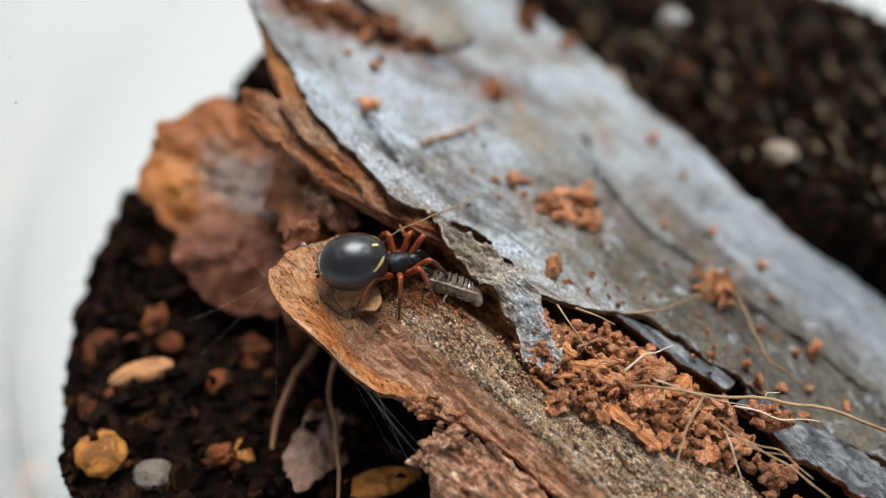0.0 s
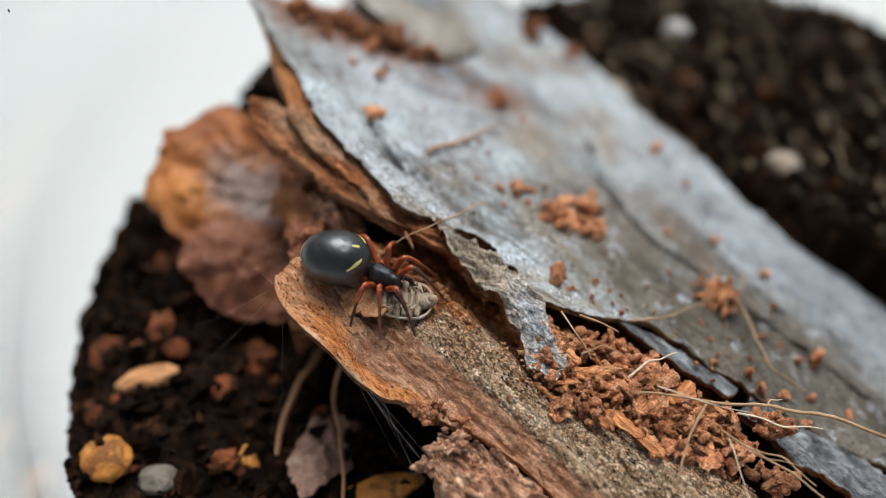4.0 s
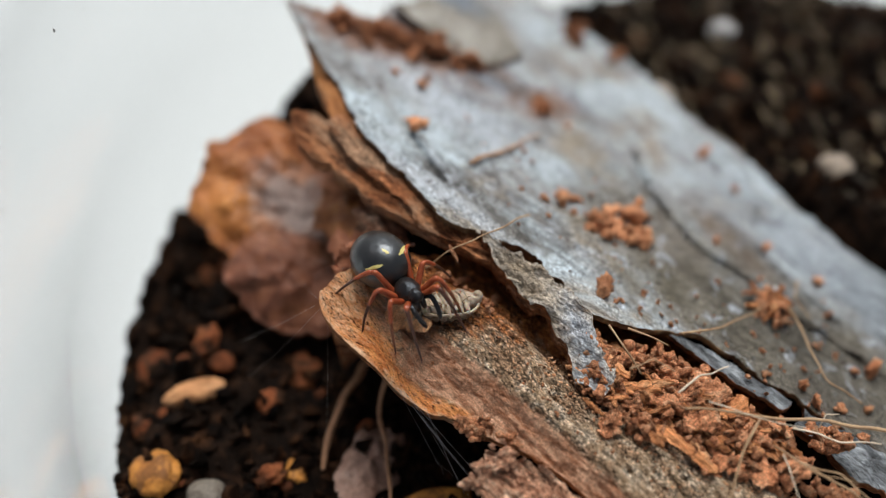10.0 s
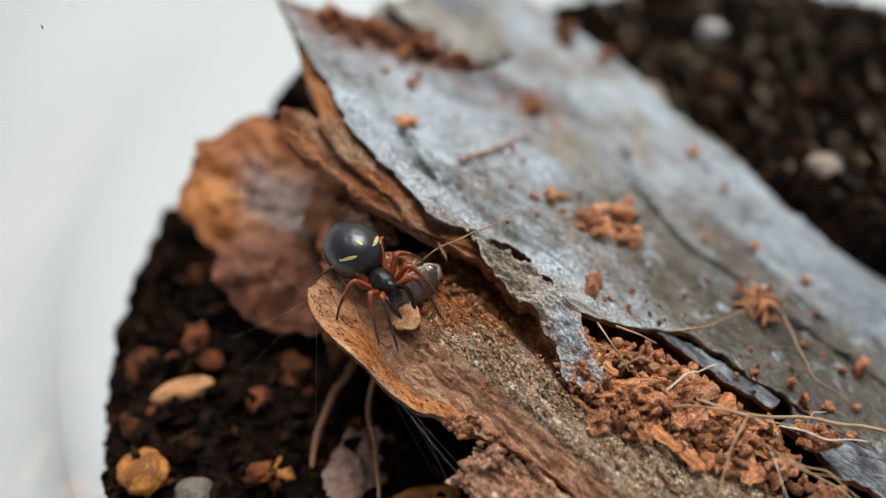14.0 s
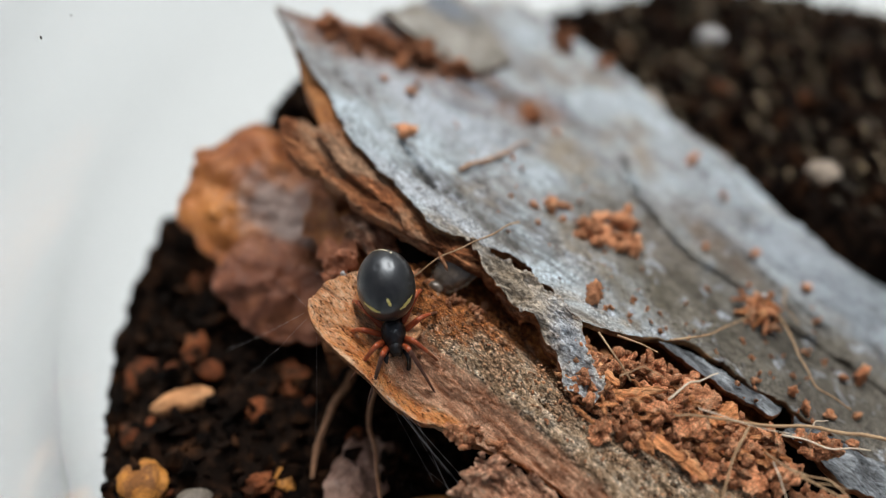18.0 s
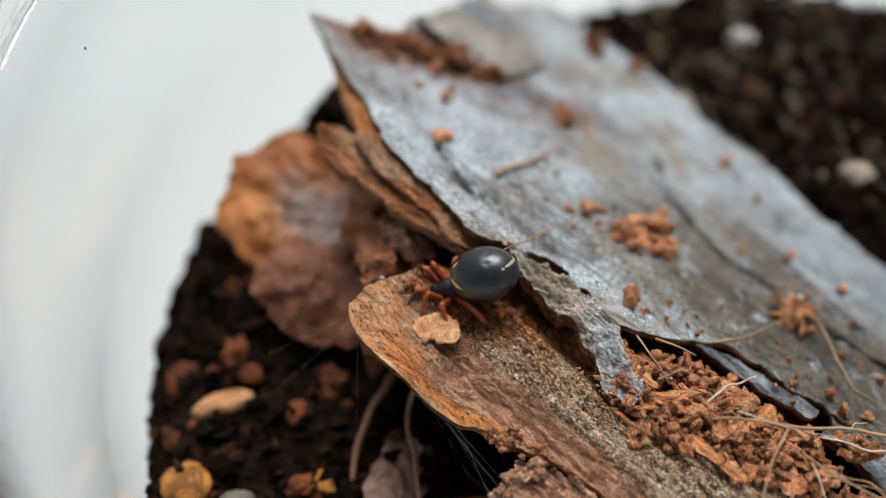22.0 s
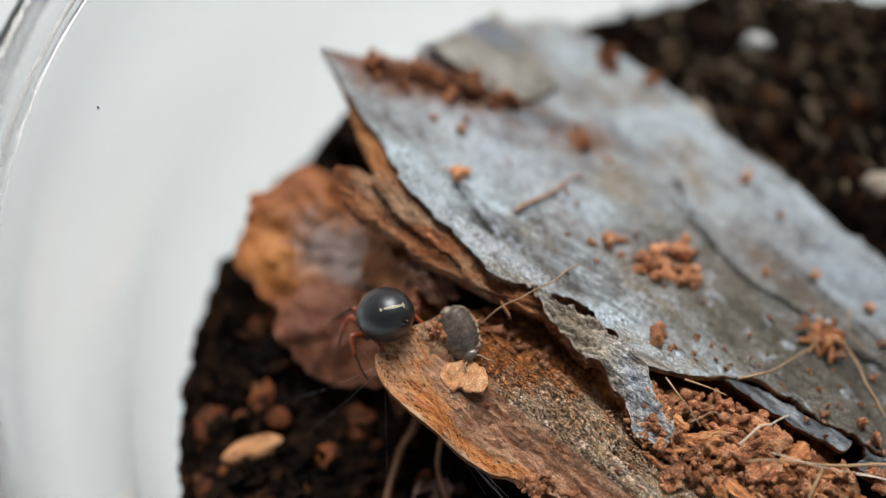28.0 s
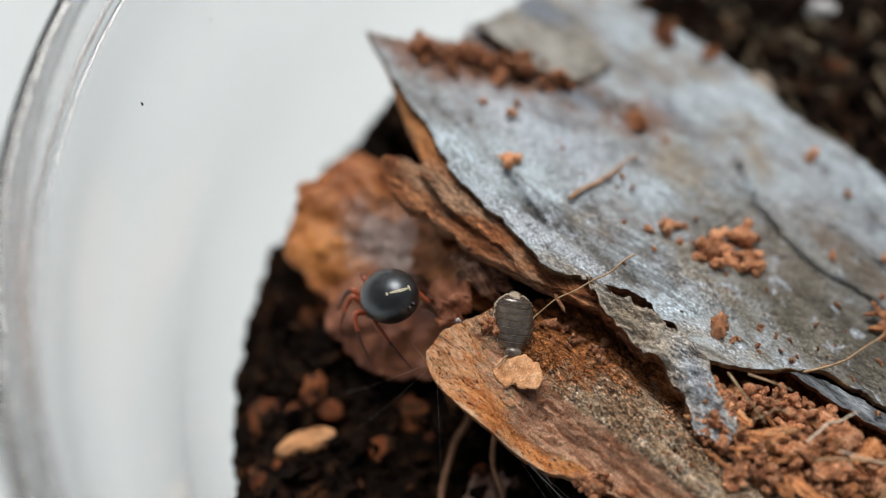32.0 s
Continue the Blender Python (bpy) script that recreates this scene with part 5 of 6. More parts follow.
heap("frass_pile", "small rust-brown heap of frass by a bark crack", [(14.6, -2.9, 0.6), (16.2, -2.8, 0.7), (12.0, 0.2, 0.5), (13.2, 1.0, 0.5)], 0.7, 44, 0.25, 0.6, lambda u, v: max(low_z(u, v), low_plain(u, v) - 1.0), FRASS_MESHES, 0.9, 5)
heap("frass_clump", "orange clump of frass on grey bark", [(-11.0, 3.7, 0.5), (-10.0, 5.2, 0.6), (-9.8, 7.2, 0.8), (-8.6, 5.6, 0.6)], 0.9, 34, 0.35, 0.75, plate_z, PALE_MESHES + FRASS_MESHES[:4], 0.9, 8)
heap("frass_clump", "brown frass in the torn bark hollow", [(-38.5, 5.0, 1.0), (-36.5, 7.4, 1.1), (-34.5, 9.2, 1.1), (-32.5, 10.6, 1.0), (-40.6, 3.4, 0.9), (-38.5, 6.4, 1.0)], 0.8, 84, 0.28, 0.8, plate_z, DULL_MESHES, 0.8, 9)
heap("frass_clump", "rusty crumbs inside the bark cavity", [(-15.4, -10.4, 0.8), (-13.6, -9.4, 0.8), (-11.4, -9.0, 0.8), (-17.2, -13.2, 0.5)], 0.8, 34, 0.15, 0.42, low_z, FRASS_MESHES, 0.5, 12)
heap("frass_clump", "loose crumbs at the lower bark edge", [(-5.7, -17.2, 0.35), (-4.8, -16.2, 0.4), (-2.6, -15.9, 0.5), (-6.0, -17.3, 0.3)], 0.6, 30, 0.22, 0.5, lambda u, v: low_z(u, max(v, -17.0)) - 0.1, FRASS_MESHES, 0.3, 14)
heap("frass_clump", "scattered crumbs on the inner bark", [(-6, -11, 2.6), (0, -11.5, 2.4), (5, -10.5, 2.2), (-11, -15, 2.0)], 0.5, 70, 0.06, 0.16, low_z, FRASS_MESHES, 0.0, 15)
heap("frass_clump", "fine rusty crumbs scattered on grey bark", [(-10, 3, 5.0), (4, 8, 4.0), (-25, 8, 5.0), (8, 4, 3.0), (-3, 1, 3.0)], 0.8, 90, 0.08, 0.24, lambda u, v: plate_z(u, max(v, -4.0)) if v < 24 else plate_z(u, 24), FRASS_MESHES, 0.0, 16)

# finest grains round the heap, in one mesh
grains, proto_grain = [], [ball(1, 0.8, 0.7, 1, rough=0.8, size=0.7, seed=300 + k) for k in range(5)]
grng = random.Random(33)
for _ in range(1100):
    u, v = grng.uniform(-5, 15), 0
    v = -7.2 + 0.34 * u + grng.gauss(0, 2.0)
    if v > -1.5 + 0.02 * u:
        continue
    x, y = to_xy(u, v)
    s, z = grng.choice((0.05, 0.07, 0.1, 0.15)), low_z(u, v) + grng.random() * 1.5 * max(0, 1 - abs(v + 7.2 - 0.34 * u) / 3)
    pv, pf = proto_grain[grng.randrange(5)]
    grains.append(([(x + a * s, y + b * s, z + c * s) for a, b, c in pv], pf))
tagged(new("frass_grains", mesh_of("frass_grains", *joined(*grains), FRASS_GRAIN)), "fine rust-brown frass grains strewn over inner bark", "frass grains", kind="stuff")

# the star-shaped tuft of fibres
x, y = to_xy(2.9, 9.8)
tuft = thing("fibre_tuft", "rust-brown tuft of fibres on grey bark", "fibre tuft", m=at(x, y, plate_z(2.9, 9.8) + 0.2))
for k in range(24):
    a, q = 2 * math.pi * k / 24 + rng.uniform(-0.4, 0.4), rng.choice((1.1, 1.5, 2.0, 2.3)) * rng.uniform(0.85, 1.1)
    bend = rng.uniform(-0.5, 0.5)
    part("fibre", mesh_of("fibre", *tube([(rng.uniform(-0.3, 0.3), rng.uniform(-0.3, 0.3), 0.4), (q * 0.5 * math.cos(a + bend), q * 0.5 * math.sin(a + bend), 0.9 + rng.uniform(-0.5, 0.5)),
                                         (q * math.cos(a), q * math.sin(a), 0.2 + rng.uniform(0, 0.5) - 0.25 * math.cos(a))], [0.34, 0.27, 0.11], 6, bumps=0.7), FRASS if k % 3 else WOOD_SHRED), tuft)
for k in range(9):
    part("crumb", FRASS_MESHES[(k * 3 + 1) % 16], tuft, m=sized(at(rng.gauss(0, 0.55), rng.gauss(0, 0.45), 0.35 + rng.uniform(0, 0.5), rng.uniform(0, 360), rng.uniform(0, 360), 0), rng.uniform(0.7, 1.2)))
part("white_tip", mesh_of("white_tip", *ball(0.25, 0.3, 0.5, 2, (0.4, 0.9, 1.1), 0.4), WHITE_BIT), tuft)

# the flat tan flake on the lip
thing("wood_flake", "thin tan wood flake on the orange bark lip", "wood flake", m=at(-6.1, 37.9, 33.1, 4, -8, -18), me=shard("wood_flake", PEACH_FLAKE, 4.4, 1.9, 1.1, 0.17, 0.2))

# roots and fibres: label, points, thickness, material
ROOTS = [
    ("long tan root lying across the bark", [(12.8, 30.7, 32.7), (15.6, 31.0, 31.8), (19.9, 31.0, 30.5), (24.9, 30.9, 29.6), (28.2, 30.5, 29.2), (31.6, 29.3, 28.6), (35, 28, 27.5)], [0.06, 0.09, 0.12, 0.14, 0.14, 0.14, 0.13], ROOT),
    ("pale fine fibre standing from the frass", [(12.7, 32.2, 32.1), (14.2, 33.3, 32.5), (15.0, 33.4, 32.6), (16.3, 34.0, 32.6)], 0.09, ROOT_PALE),
    ("tan fibre hanging over the bark", [(18.1, 30.5, 31.4), (16.8, 28.5, 30.9), (16.0, 26.5, 30.4), (15.5, 25.3, 29.9)], 0.11, ROOT),
    ("tan fibre bridging the bark crack", [(8.2, 36.9, 33.4), (9.1, 35.2, 33.3), (10.2, 33.4, 32.6)], 0.09, ROOT),
    ("grey root running to the tuft", [(13.9, 38.1, 30.3), (17.4, 39.7, 28.5), (19.8, 41.6, 27.0), (21.6, 43.1, 26.2)], 0.10, ROOT),
    ("tan root trailing from the tuft", [(23.8, 43.0, 26.0), (24.3, 42.3, 25.6), (24.8, 39.4, 25.7), (25.5, 36.6, 25.8), (28.0, 35.0, 25.0)], 0.11, ROOT),
    ("arched tan fibre rising from the bark cavity", [(2.9, 46.8, 33.6), (0.8, 44.4, 35.2), (-1.7, 43.2, 35.0), (-4.8, 42.0, 33.6), (-6.0, 41.6, 32.8)], 0.075, ROOT),
    ("thin fibre at the frass heap", [(19.6, 28.5, 30.2), (20.0, 26.7, 29.9), (20.5, 24.0, 29.2)], 0.06, ROOT_PALE),
    ("thin pale fibre over the crevice", [(20.7, 30.6, 29.9), (23.9, 29.8, 29.4), (26.9, 29.9, 28.9)], 0.09, ROOT_PALE),
    ("tan fibre along the lower heap", [(21.4, 27.7, 29.8), (24.0, 26.3, 29.2), (26.5, 24.4, 28.4)], 0.1, ROOT),
    ("fine tan fibre beside the lower heap", [(20.7, 28.1, 29.9), (23.4, 27.4, 29.5), (25.5, 25.6, 28.8)], 0.08, ROOT),
    ("brown root hanging down into the shade", [(-7.2, 38.3, 29.0), (-8.4, 36.8, 25.5), (-9.0, 34.5, 23.4), (-8.3, 31.5, 22.6), (-7.9, 26.6, 22.0)], 0.28, ROOT_DARK),
    ("thick grey-brown root in the shade", [(-10.0, 41.0, 22.4), (-11.2, 38.6, 22.4), (-12.6, 35.8, 22.0), (-13.4, 31.0, 21.6)], 0.42, ROOT_DARK),
    ("fine tan fibre in the frass heap", [(9.4, 33.6, 33.0), (11.0, 34.2, 33.2), (12.6, 33.6, 32.6)], 0.06, ROOT),
    ("fine pale fibre across the frass heap", [(14.6, 31.4, 32.4), (17.4, 30.6, 31.9), (21.5, 30.4, 30.4)], 0.05, ROOT_PALE),
    ("short rusty splinter over the frass", [(9.6, 37.0, 32.8), (11.2, 36.2, 32.9), (12.4, 35.8, 32.4)], 0.09, ROOT),
    ("curled pale fibre at the bark crack", [(22.6, 30.8, 29.6), (23.2, 31.6, 30.0), (24.2, 31.8, 29.7)], 0.06, ROOT_PALE),
    ("fine fibre tangle by the lower heap", [(19.0, 29.0, 30.6), (21.6, 27.0, 30.4), (24.6, 26.9, 29.2)], 0.06, ROOT),
    ("rusty fibre lying on grey bark", [(-1.7, 52.6, 33.2), (0.4, 54.9, 31.7), (2.4, 57.3, 30.3), (4.4, 59.5, 29.0)], 0.2, ROOT_RUST),
    ("fine fibre lying on grey bark", [(26.0, 47.5, 23.4), (25.0, 44.8, 24.6), (25.6, 42.6, 25.2)], 0.07, ROOT),
]
for label, points, radius, mat in ROOTS:
    wavy, rad = [points[0]], [radius[0] if isinstance(radius, list) else radius]
    for i in range(1, len(points)):                # a fibre is never quite straight
        p, q = Vector(points[i - 1]), Vector(points[i])
        k = 0.055 * (q - p).length
        wavy.append(tuple(p.lerp(q, 0.5) + Vector((rng.uniform(-k, k), rng.uniform(-k, k), rng.uniform(0, k)))))
        wavy.append(points[i])
        r0, r1 = (radius[i - 1], radius[i]) if isinstance(radius, list) else (radius * (1 - 0.5 * (i - 1) / (len(points) - 1)), radius * (1 - 0.5 * i / (len(points) - 1)))
        rad += [(r0 + r1) / 2 * rng.uniform(0.85, 1.1), r1]
    points, radius = wavy, rad
    thing("root_fibre", label, "root", "roots and fibres", me=mesh_of("root_fibre", *tube(points, radius, 7, 0.5, 0.35), mat))
x, y, z = -2.9, 42.6, 34.3
thing("fibre_scrap", "rusty scrap hanging from the arched fibre", "fibre scrap", m=at(x, y, z, 30, 30, -60), me=mesh_of("fibre_scrap", *ball(0.75, 0.16, 0.16, 2, rough=0.6, seed=5), FRASS))

# silk
SILKS = [((-6.0, 32.0, 32.0), (-0.6, 29.0, 23.8), 0.009), ((-4.8, 31.2, 31.8), (-2.2, 28.0, 24.0), 0.009), ((-6.8, 32.6, 32.2), (-1.9, 29.8, 23.5), 0.013), ((-6.6, 32.5, 32.1), (-2.7, 30.7, 23.2), 0.008), ((-6.3, 32.3, 32.1), (-1.0, 28.4, 23.6), 0.010), ((-6.8, 32.6, 32.2), (-3.8, 29.9, 23.5), 0.007),
         ((-12.9, 38.3, 34.0), (-20.9, 40.6, 25.0), 0.009), ((-12.6, 38.0, 33.9), (-20.0, 38.0, 23.6), 0.006), ((-10.6, 42.0, 33.4), (-13.4, 44.2, 30.6), 0.009), ((-10.4, 42.2, 33.4), (-15.2, 46.4, 28.6), 0.006),
         ((-12.8, 38.8, 34.1), (-15.4, 44.0, 29.0), 0.006), ((-5.6, 31.6, 31.8), (-1.6, 27.4, 24.0), 0.006), ((-2.2, 28.6, 24.6), (-4.6, 30.8, 24.2), 0.006), ((-11.9, 36.9, 33.6), (-13.2, 33.0, 22.4), 0.006)]
for k, (a, b, r) in enumerate(SILKS):
    r = r * (0.75 if k < 4 else 0.5)
    a, b = Vector(a), Vector(b)
    mid = a.lerp(b, 0.5) - Vector((0, 0, 0.02 * (a - b).length))
    thing("silk_thread", "fine grey strand of spider silk", "silk thread", "silk strands", me=mesh_of("silk_thread", *tube([a, mid, b], [r] * 3, 5), SILK))
thing("silk_tuft", "small white tuft of silk by the lip", "silk tuft", m=at(-10.4, 42.1, 33.3), me=mesh_of("silk_tuft", *ball(0.18, 0.2, 0.5, 2, rough=0.7, size=0.4, seed=3), WHITE_BIT))

# dust on the jar wall
for k, (a, z, s) in enumerate([(158.6, 43.4, 0.09), (166.5, 44.3, 0.07), (171.2, 45.6, 0.1), (172.9, 41.7, 0.06), (174.9, 38.6, 0.07), (189.2, 43.7, 0.07), (209.6, 45.5, 0.07), (184, 36, 0.05), (197, 41, 0.05), (163, 38, 0.05)]):
    r = JAR_R - 0.02
    thing("dust_speck", "tiny dark speck on the clear jar wall", "speck", "specks on the jar", at(JAR_X + r * math.cos(radians(a)), JAR_Y + r * math.sin(radians(a)), z, 0, 0, a),
          mesh_of("dust_speck", *ball(s * 0.5, s, s * 1.5, 2, rough=0.5, seed=k), SPECK))

# dark tuft of soil and moss against the wall behind the bark
x, y = -17.6, 70.5
thing("soil_clod", "dark fuzzy soil clod behind the bark", "soil clod", m=at(x, y, 21.0), me=mesh_of("soil_clod", *ball(2.6, 3.0, 4.2, 4, rough=0.7, size=0.5, seed=44), SOIL_CRUMB))


# ---- the spider ----
def rigid(name, made, mat, parent, label=""):
    return part(name, mesh_of(name, *made, mat), parent, label)


ABD_C, ABD_R = Vector((-2.25, 0, 2.95)), Vector((2.45, 1.9, 1.84))


def on_abdomen(lon, lat, out=0.02):
    """A point on the abdomen: lon from straight ahead round to the side, lat up, in degrees."""
    a, b = radians(lon), radians(lat)
    d = Vector((math.cos(a) * math.cos(b), math.sin(a) * math.cos(b), math.sin(b)))
    return ABD_C + Vector((d.x * ABD_R.x, d.y * ABD_R.y, d.z * ABD_R.z)) * (1 + out)


def mark(name, line, width, mat, parent):
    """A flat mark that follows the abdomen along a line of (lon, lat)."""
    pts = along(line, 14)
    v, f = [], []
    for i, (lon, lat) in enumerate(pts):
        w = width * math.sin(math.pi * (i + 0.6) / 14.2) ** 0.5 * (1 + 0.7 * noise.noise(Vector((i * 0.9, lon, 0))))
        d = Vector((*(pts[min(i + 1, 13)] - pts[max(i - 1, 0)]), 0)).normalized()
        for s in (-1, 0, 1):
            v.append(tuple(on_abdomen(lon - d.y * w * s, lat + d.x * w * s, 0.008 if s else 0.014)))
    for i in range(13):
        for s in range(2):
            f.append((i * 3 + s, i * 3 + s + 1, i * 3 + s + 4, i * 3 + s + 3))
    return rigid(name, (v, f), mat, parent)


spider = thing("spider", "glossy black spider with red legs and yellow marks on bark", "spider")
av, af = ball(ABD_R.x, ABD_R.y, ABD_R.z, 5)
av2 = []
for p in av:
    q = Vector(p)
    k = 1.0
    for lon, lat, depth in ((150, 62, 0.03), (-150, 62, 0.03), (35, 70, 0.02), (-35, 70, 0.02)):
        c = on_abdomen(lon, lat, 0) - ABD_C
        k -= depth * math.exp(-((q - c).length / 0.16) ** 2)
    k -= 0.05 * max(0, q.x / ABD_R.x) ** 4
    av2.append(tuple(ABD_C + q * k))
abdomen = rigid("abdomen", (av2, af), ABDOMEN, spider, "glossy black round abdomen")
mark("front_line", [(-64, 25), (-44, 32), (-24, 35)], 3.4, YELLOW, abdomen)
mark("front_line", [(64, 25), (44, 32), (24, 35)], 3.4, YELLOW, abdomen)
mark("middle_spot", [(6, 50), (-6, 62)], 4.6, YELLOW, abdomen)
mark("rear_mark", [(164, 31), (182, 21), (202, 9)], 3.2, CREAM, abdomen)
mark("rear_mark", [(199, 4), (205, 14)], 2.8, CREAM, abdomen)
mark("rear_mark", [(157, 29), (159, 36)], 2.8, CREAM, abdomen)
rigid("spinneret", joined(tube([(-4.3, 0.15, 2.4), (-4.75, 0.2, 2.2)], [0.2, 0.1], 8), tube([(-4.3, -0.15, 2.4), (-4.75, -0.2, 2.2)], [0.2, 0.1], 8)), CARAPACE, abdomen)
rigid("carapace", joined(ball(1.08, 0.78, 0.66, 4, (0.85, 0, 2.15), 0.08, 0.7, 2, 0.14), ball(0.6, 0.5, 0.52, 3, (1.7, 0, 2.15), 0.06, 0.7, 3)), CARAPACE, spider, "black glossy carapace")
rigid("pedicel", tube([(-0.6, 0, 2.3), (0.2, 0, 2.0)], [0.3, 0.35], 10), CARAPACE, spider)
for s in (-1, 1):
    rigid("fang_base", ball(0.24, 0.2, 0.5, 2, (2.08, 0.22 * s, 1.6)), CARAPACE, spider)
    rigid("palp", tube([(1.75, 0.4 * s, 1.75), (2.35, 0.72 * s, 2.0), (2.9, 0.72 * s, 1.45), (3.15, 0.6 * s, 0.95), (3.25, 0.55 * s, 0.7)], [0.14, 0.17, 0.16, 0.17, 0.06], 10), CARAPACE, spider, "thick black palp")
    for k in range(4):
        rigid("eye", ball(0.06, 0.06, 0.06, 2, (2.06 - 0.06 * (k // 2), (0.09 + 0.14 * (k % 2)) * s, 2.44 - 0.1 * (k // 2))), CARAPACE, spider)

LEGS = []
LEG_PLAN = [(1.45, 0.48, 24, 3.4, 1.7, True), (1.1, 0.6, 52, 2.9, 1.6, False), (0.72, 0.62, 102, 3.0, 1.4, False), (0.32, 0.54, 146, 4.3, 1.7, False)]
for hx, hy, turn, reach, rise, dark in LEG_PLAN:
    for s in (-1, 1):
        r = reach
        pts = [(0, 0, 0), (r * 0.10, 0, 0.15), (r * 0.36, 0, rise * 0.72), (r * 0.44, 0, rise * 0.72)]
        leg = rigid("leg", tube(pts, [0.17, 0.225, 0.2, 0.165], 10), LEG_RED, spider, "orange-red leg")
        leg.matrix_basis = at(hx, hy * s, 1.85, 0, 0, turn * s)
        tib = rigid("tibia", tube([(r * 0.43, 0, rise * 0.72), (r * 0.50, 0, rise * 0.66), (r * 0.70, 0, rise * 0.12)], [0.165, 0.17, 0.125], 10), LEG_DARK if dark else LEG_RED, leg)
        tar = rigid("tarsus", tube([(r * 0.69, 0, rise * 0.14), (r * 0.86, 0, -rise * 0.5), (r * 0.99, 0, -1.75), (r * 1.06, 0, -1.82)], [0.12, 0.095, 0.06, 0.035], 8), LEG_DARK if dark or turn > 90 else LEG_BROWN, leg)
        LEGS.append((leg, hx, hy * s, turn * s))


# ---- the woodlouse ----
louse = thing("woodlouse", "small grey-brown woodlouse with pale belly on bark", "woodlouse")


def tergite(x0, x1, w0, w1, h0, h1):
    """One arched plate across the back, open below, with a little thickness and a rounded hind edge."""
    v, f, n = [], [], 15
    outer = [(x0, w0, h0, 0.0), ((x0 + x1) / 2, (w0 + w1) / 2, (h0 + h1) / 2 * 1.008, 0.0), (x1, w1, h1, 0.0)]
    rows = outer + [outer[2], (x1 + 0.01, w1 * 0.96, h1 * 0.95, -0.02), (x0, w0 * 0.96, h0 * 0.95, -0.02), outer[0]]
    for x, w, h, dz in rows:
        for k in range(n):
            a = math.pi * k / (n - 1)
            c = math.cos(a)
            v.append((x - 0.24 * c * c, w * c, h * max(0, math.sin(a)) ** 0.8 + dz))
    for i in (0, 1, 3, 4, 5):
        for k in range(n - 1):
            p, q = i * n + k, (i + 1) * n + k
            f.append((p, p + 1, q + 1, q))
    return v, f


edges = [1.55, 1.15, 0.72, 0.28, -0.16, -0.60, -1.02, -1.28, -1.48, -1.66, -1.82, -1.95]
half = [0.70, 0.98, 1.16, 1.26, 1.31, 1.31, 1.27, 1.19, 1.08, 0.91, 0.70, 0.43]
for k in range(11):
    rigid("back_plate" if k < 7 else "tail_plate", tergite(edges[k], edges[k + 1] + 0.075, half[k] * 0.95, half[k + 1] * 1.03, half[k] * 0.64, half[k + 1] * 0.75), LOUSE, louse)
rigid("head", joined(ball(0.34, 0.55, 0.36, 3, (1.68, 0, 0.3)), ball(0.1, 0.1, 0.1, 2, (1.82, 0.4, 0.42)), ball(0.1, 0.1, 0.1, 2, (1.82, -0.4, 0.42))), LOUSE, louse)
rigid("tail_tip", ball(0.22, 0.3, 0.12, 2, (-1.98, 0, 0.14)), LOUSE, louse)
for s in (-1, 1):
    rigid("side_rim", tube([(edges[k] - 0.22, s * half[k] * 0.96, -0.02) for k in range(12)], [0.09] * 12, 8, bumps=0.9), BELLY, louse, "pale translucent side rim")
for k in range(7):
    x = 1.3 - 0.42 * k
    w = float(np.interp(x, edges[::-1], half[::-1]))
    rigid("belly_plate", ball(0.29, w * 0.95, 0.46, 3, (x - 0.1, 0, -0.04), 0.3, 0.5, k), BELLY, louse, "pale cream belly plate")
    for s in (-1, 1):
        out = 0.75 if (k, s) in ((1, 1), (2, -1), (4, 1), (6, -1)) else 0.0
        rigid("leg", tube([(x - 0.1, 0.35 * s, -0.3), (x + 0.09 * (k - 3), (0.72 + 0.3 * out) * s, -0.5 - 0.3 * out), (x - 0.1 + 0.2 * (k % 3), (0.62 + 0.5 * out) * s, -0.55 - 0.7 * out), (x - 0.3 + 0.3 * (k % 3), (0.36 + 0.9 * out) * s, -0.55 - 0.75 * out)], [0.065, 0.06, 0.045, 0.025], 7), LOUSE_LEG, louse)
rigid("belly", ball(1.7, 0.9, 0.33, 3, (-0.1, 0, 0.02), 0.06, 0.5, 3), BELLY, louse, "pale cream belly")
rigid("tail_belly", ball(0.5, 0.5, 0.2, 3, (-1.5, 0, 0.05), 0.2, 0.4), BELLY, louse)
rigid("tail_curl", tube([(-1.5, 0, -0.02), (-1.95, 0, -0.12), (-2.2, 0, -0.4), (-2.12, 0, -0.68)], [0.6, 0.5, 0.36, 0.14], 12, bumps=0.25), BELLY, louse, "pale curled tail end")
for s in (-1, 1):
    rigid("antenna", tube([(1.85, 0.25 * s, 0.25), (2.15, 0.6 * s, 0.4), (2.5, 0.8 * s, 0.15), (2.75, 1.15 * s, 0.0)], [0.07, 0.06, 0.045, 0.02], 7), LOUSE_LEG, louse)
    rigid("uropod", tube([(-1.95, 0.2 * s, 0.12), (-2.3, 0.3 * s, 0.08)], [0.08, 0.03], 7), LOUSE_LEG, louse)


# ---- soil crumbs: uncountable, in one mesh ----
proto = [ball(1, 0.75, 0.6, 1, rough=1.0, size=0.6, seed=200 + k) for k in range(8)]
protos = [(np.array(v), f) for v, f in proto]
cv, cf = [], []
crng = random.Random(21)
CRUMB_SIZES = (0.2, 0.25, 0.3, 0.4, 0.5, 0.7, 1.1)
count = 0
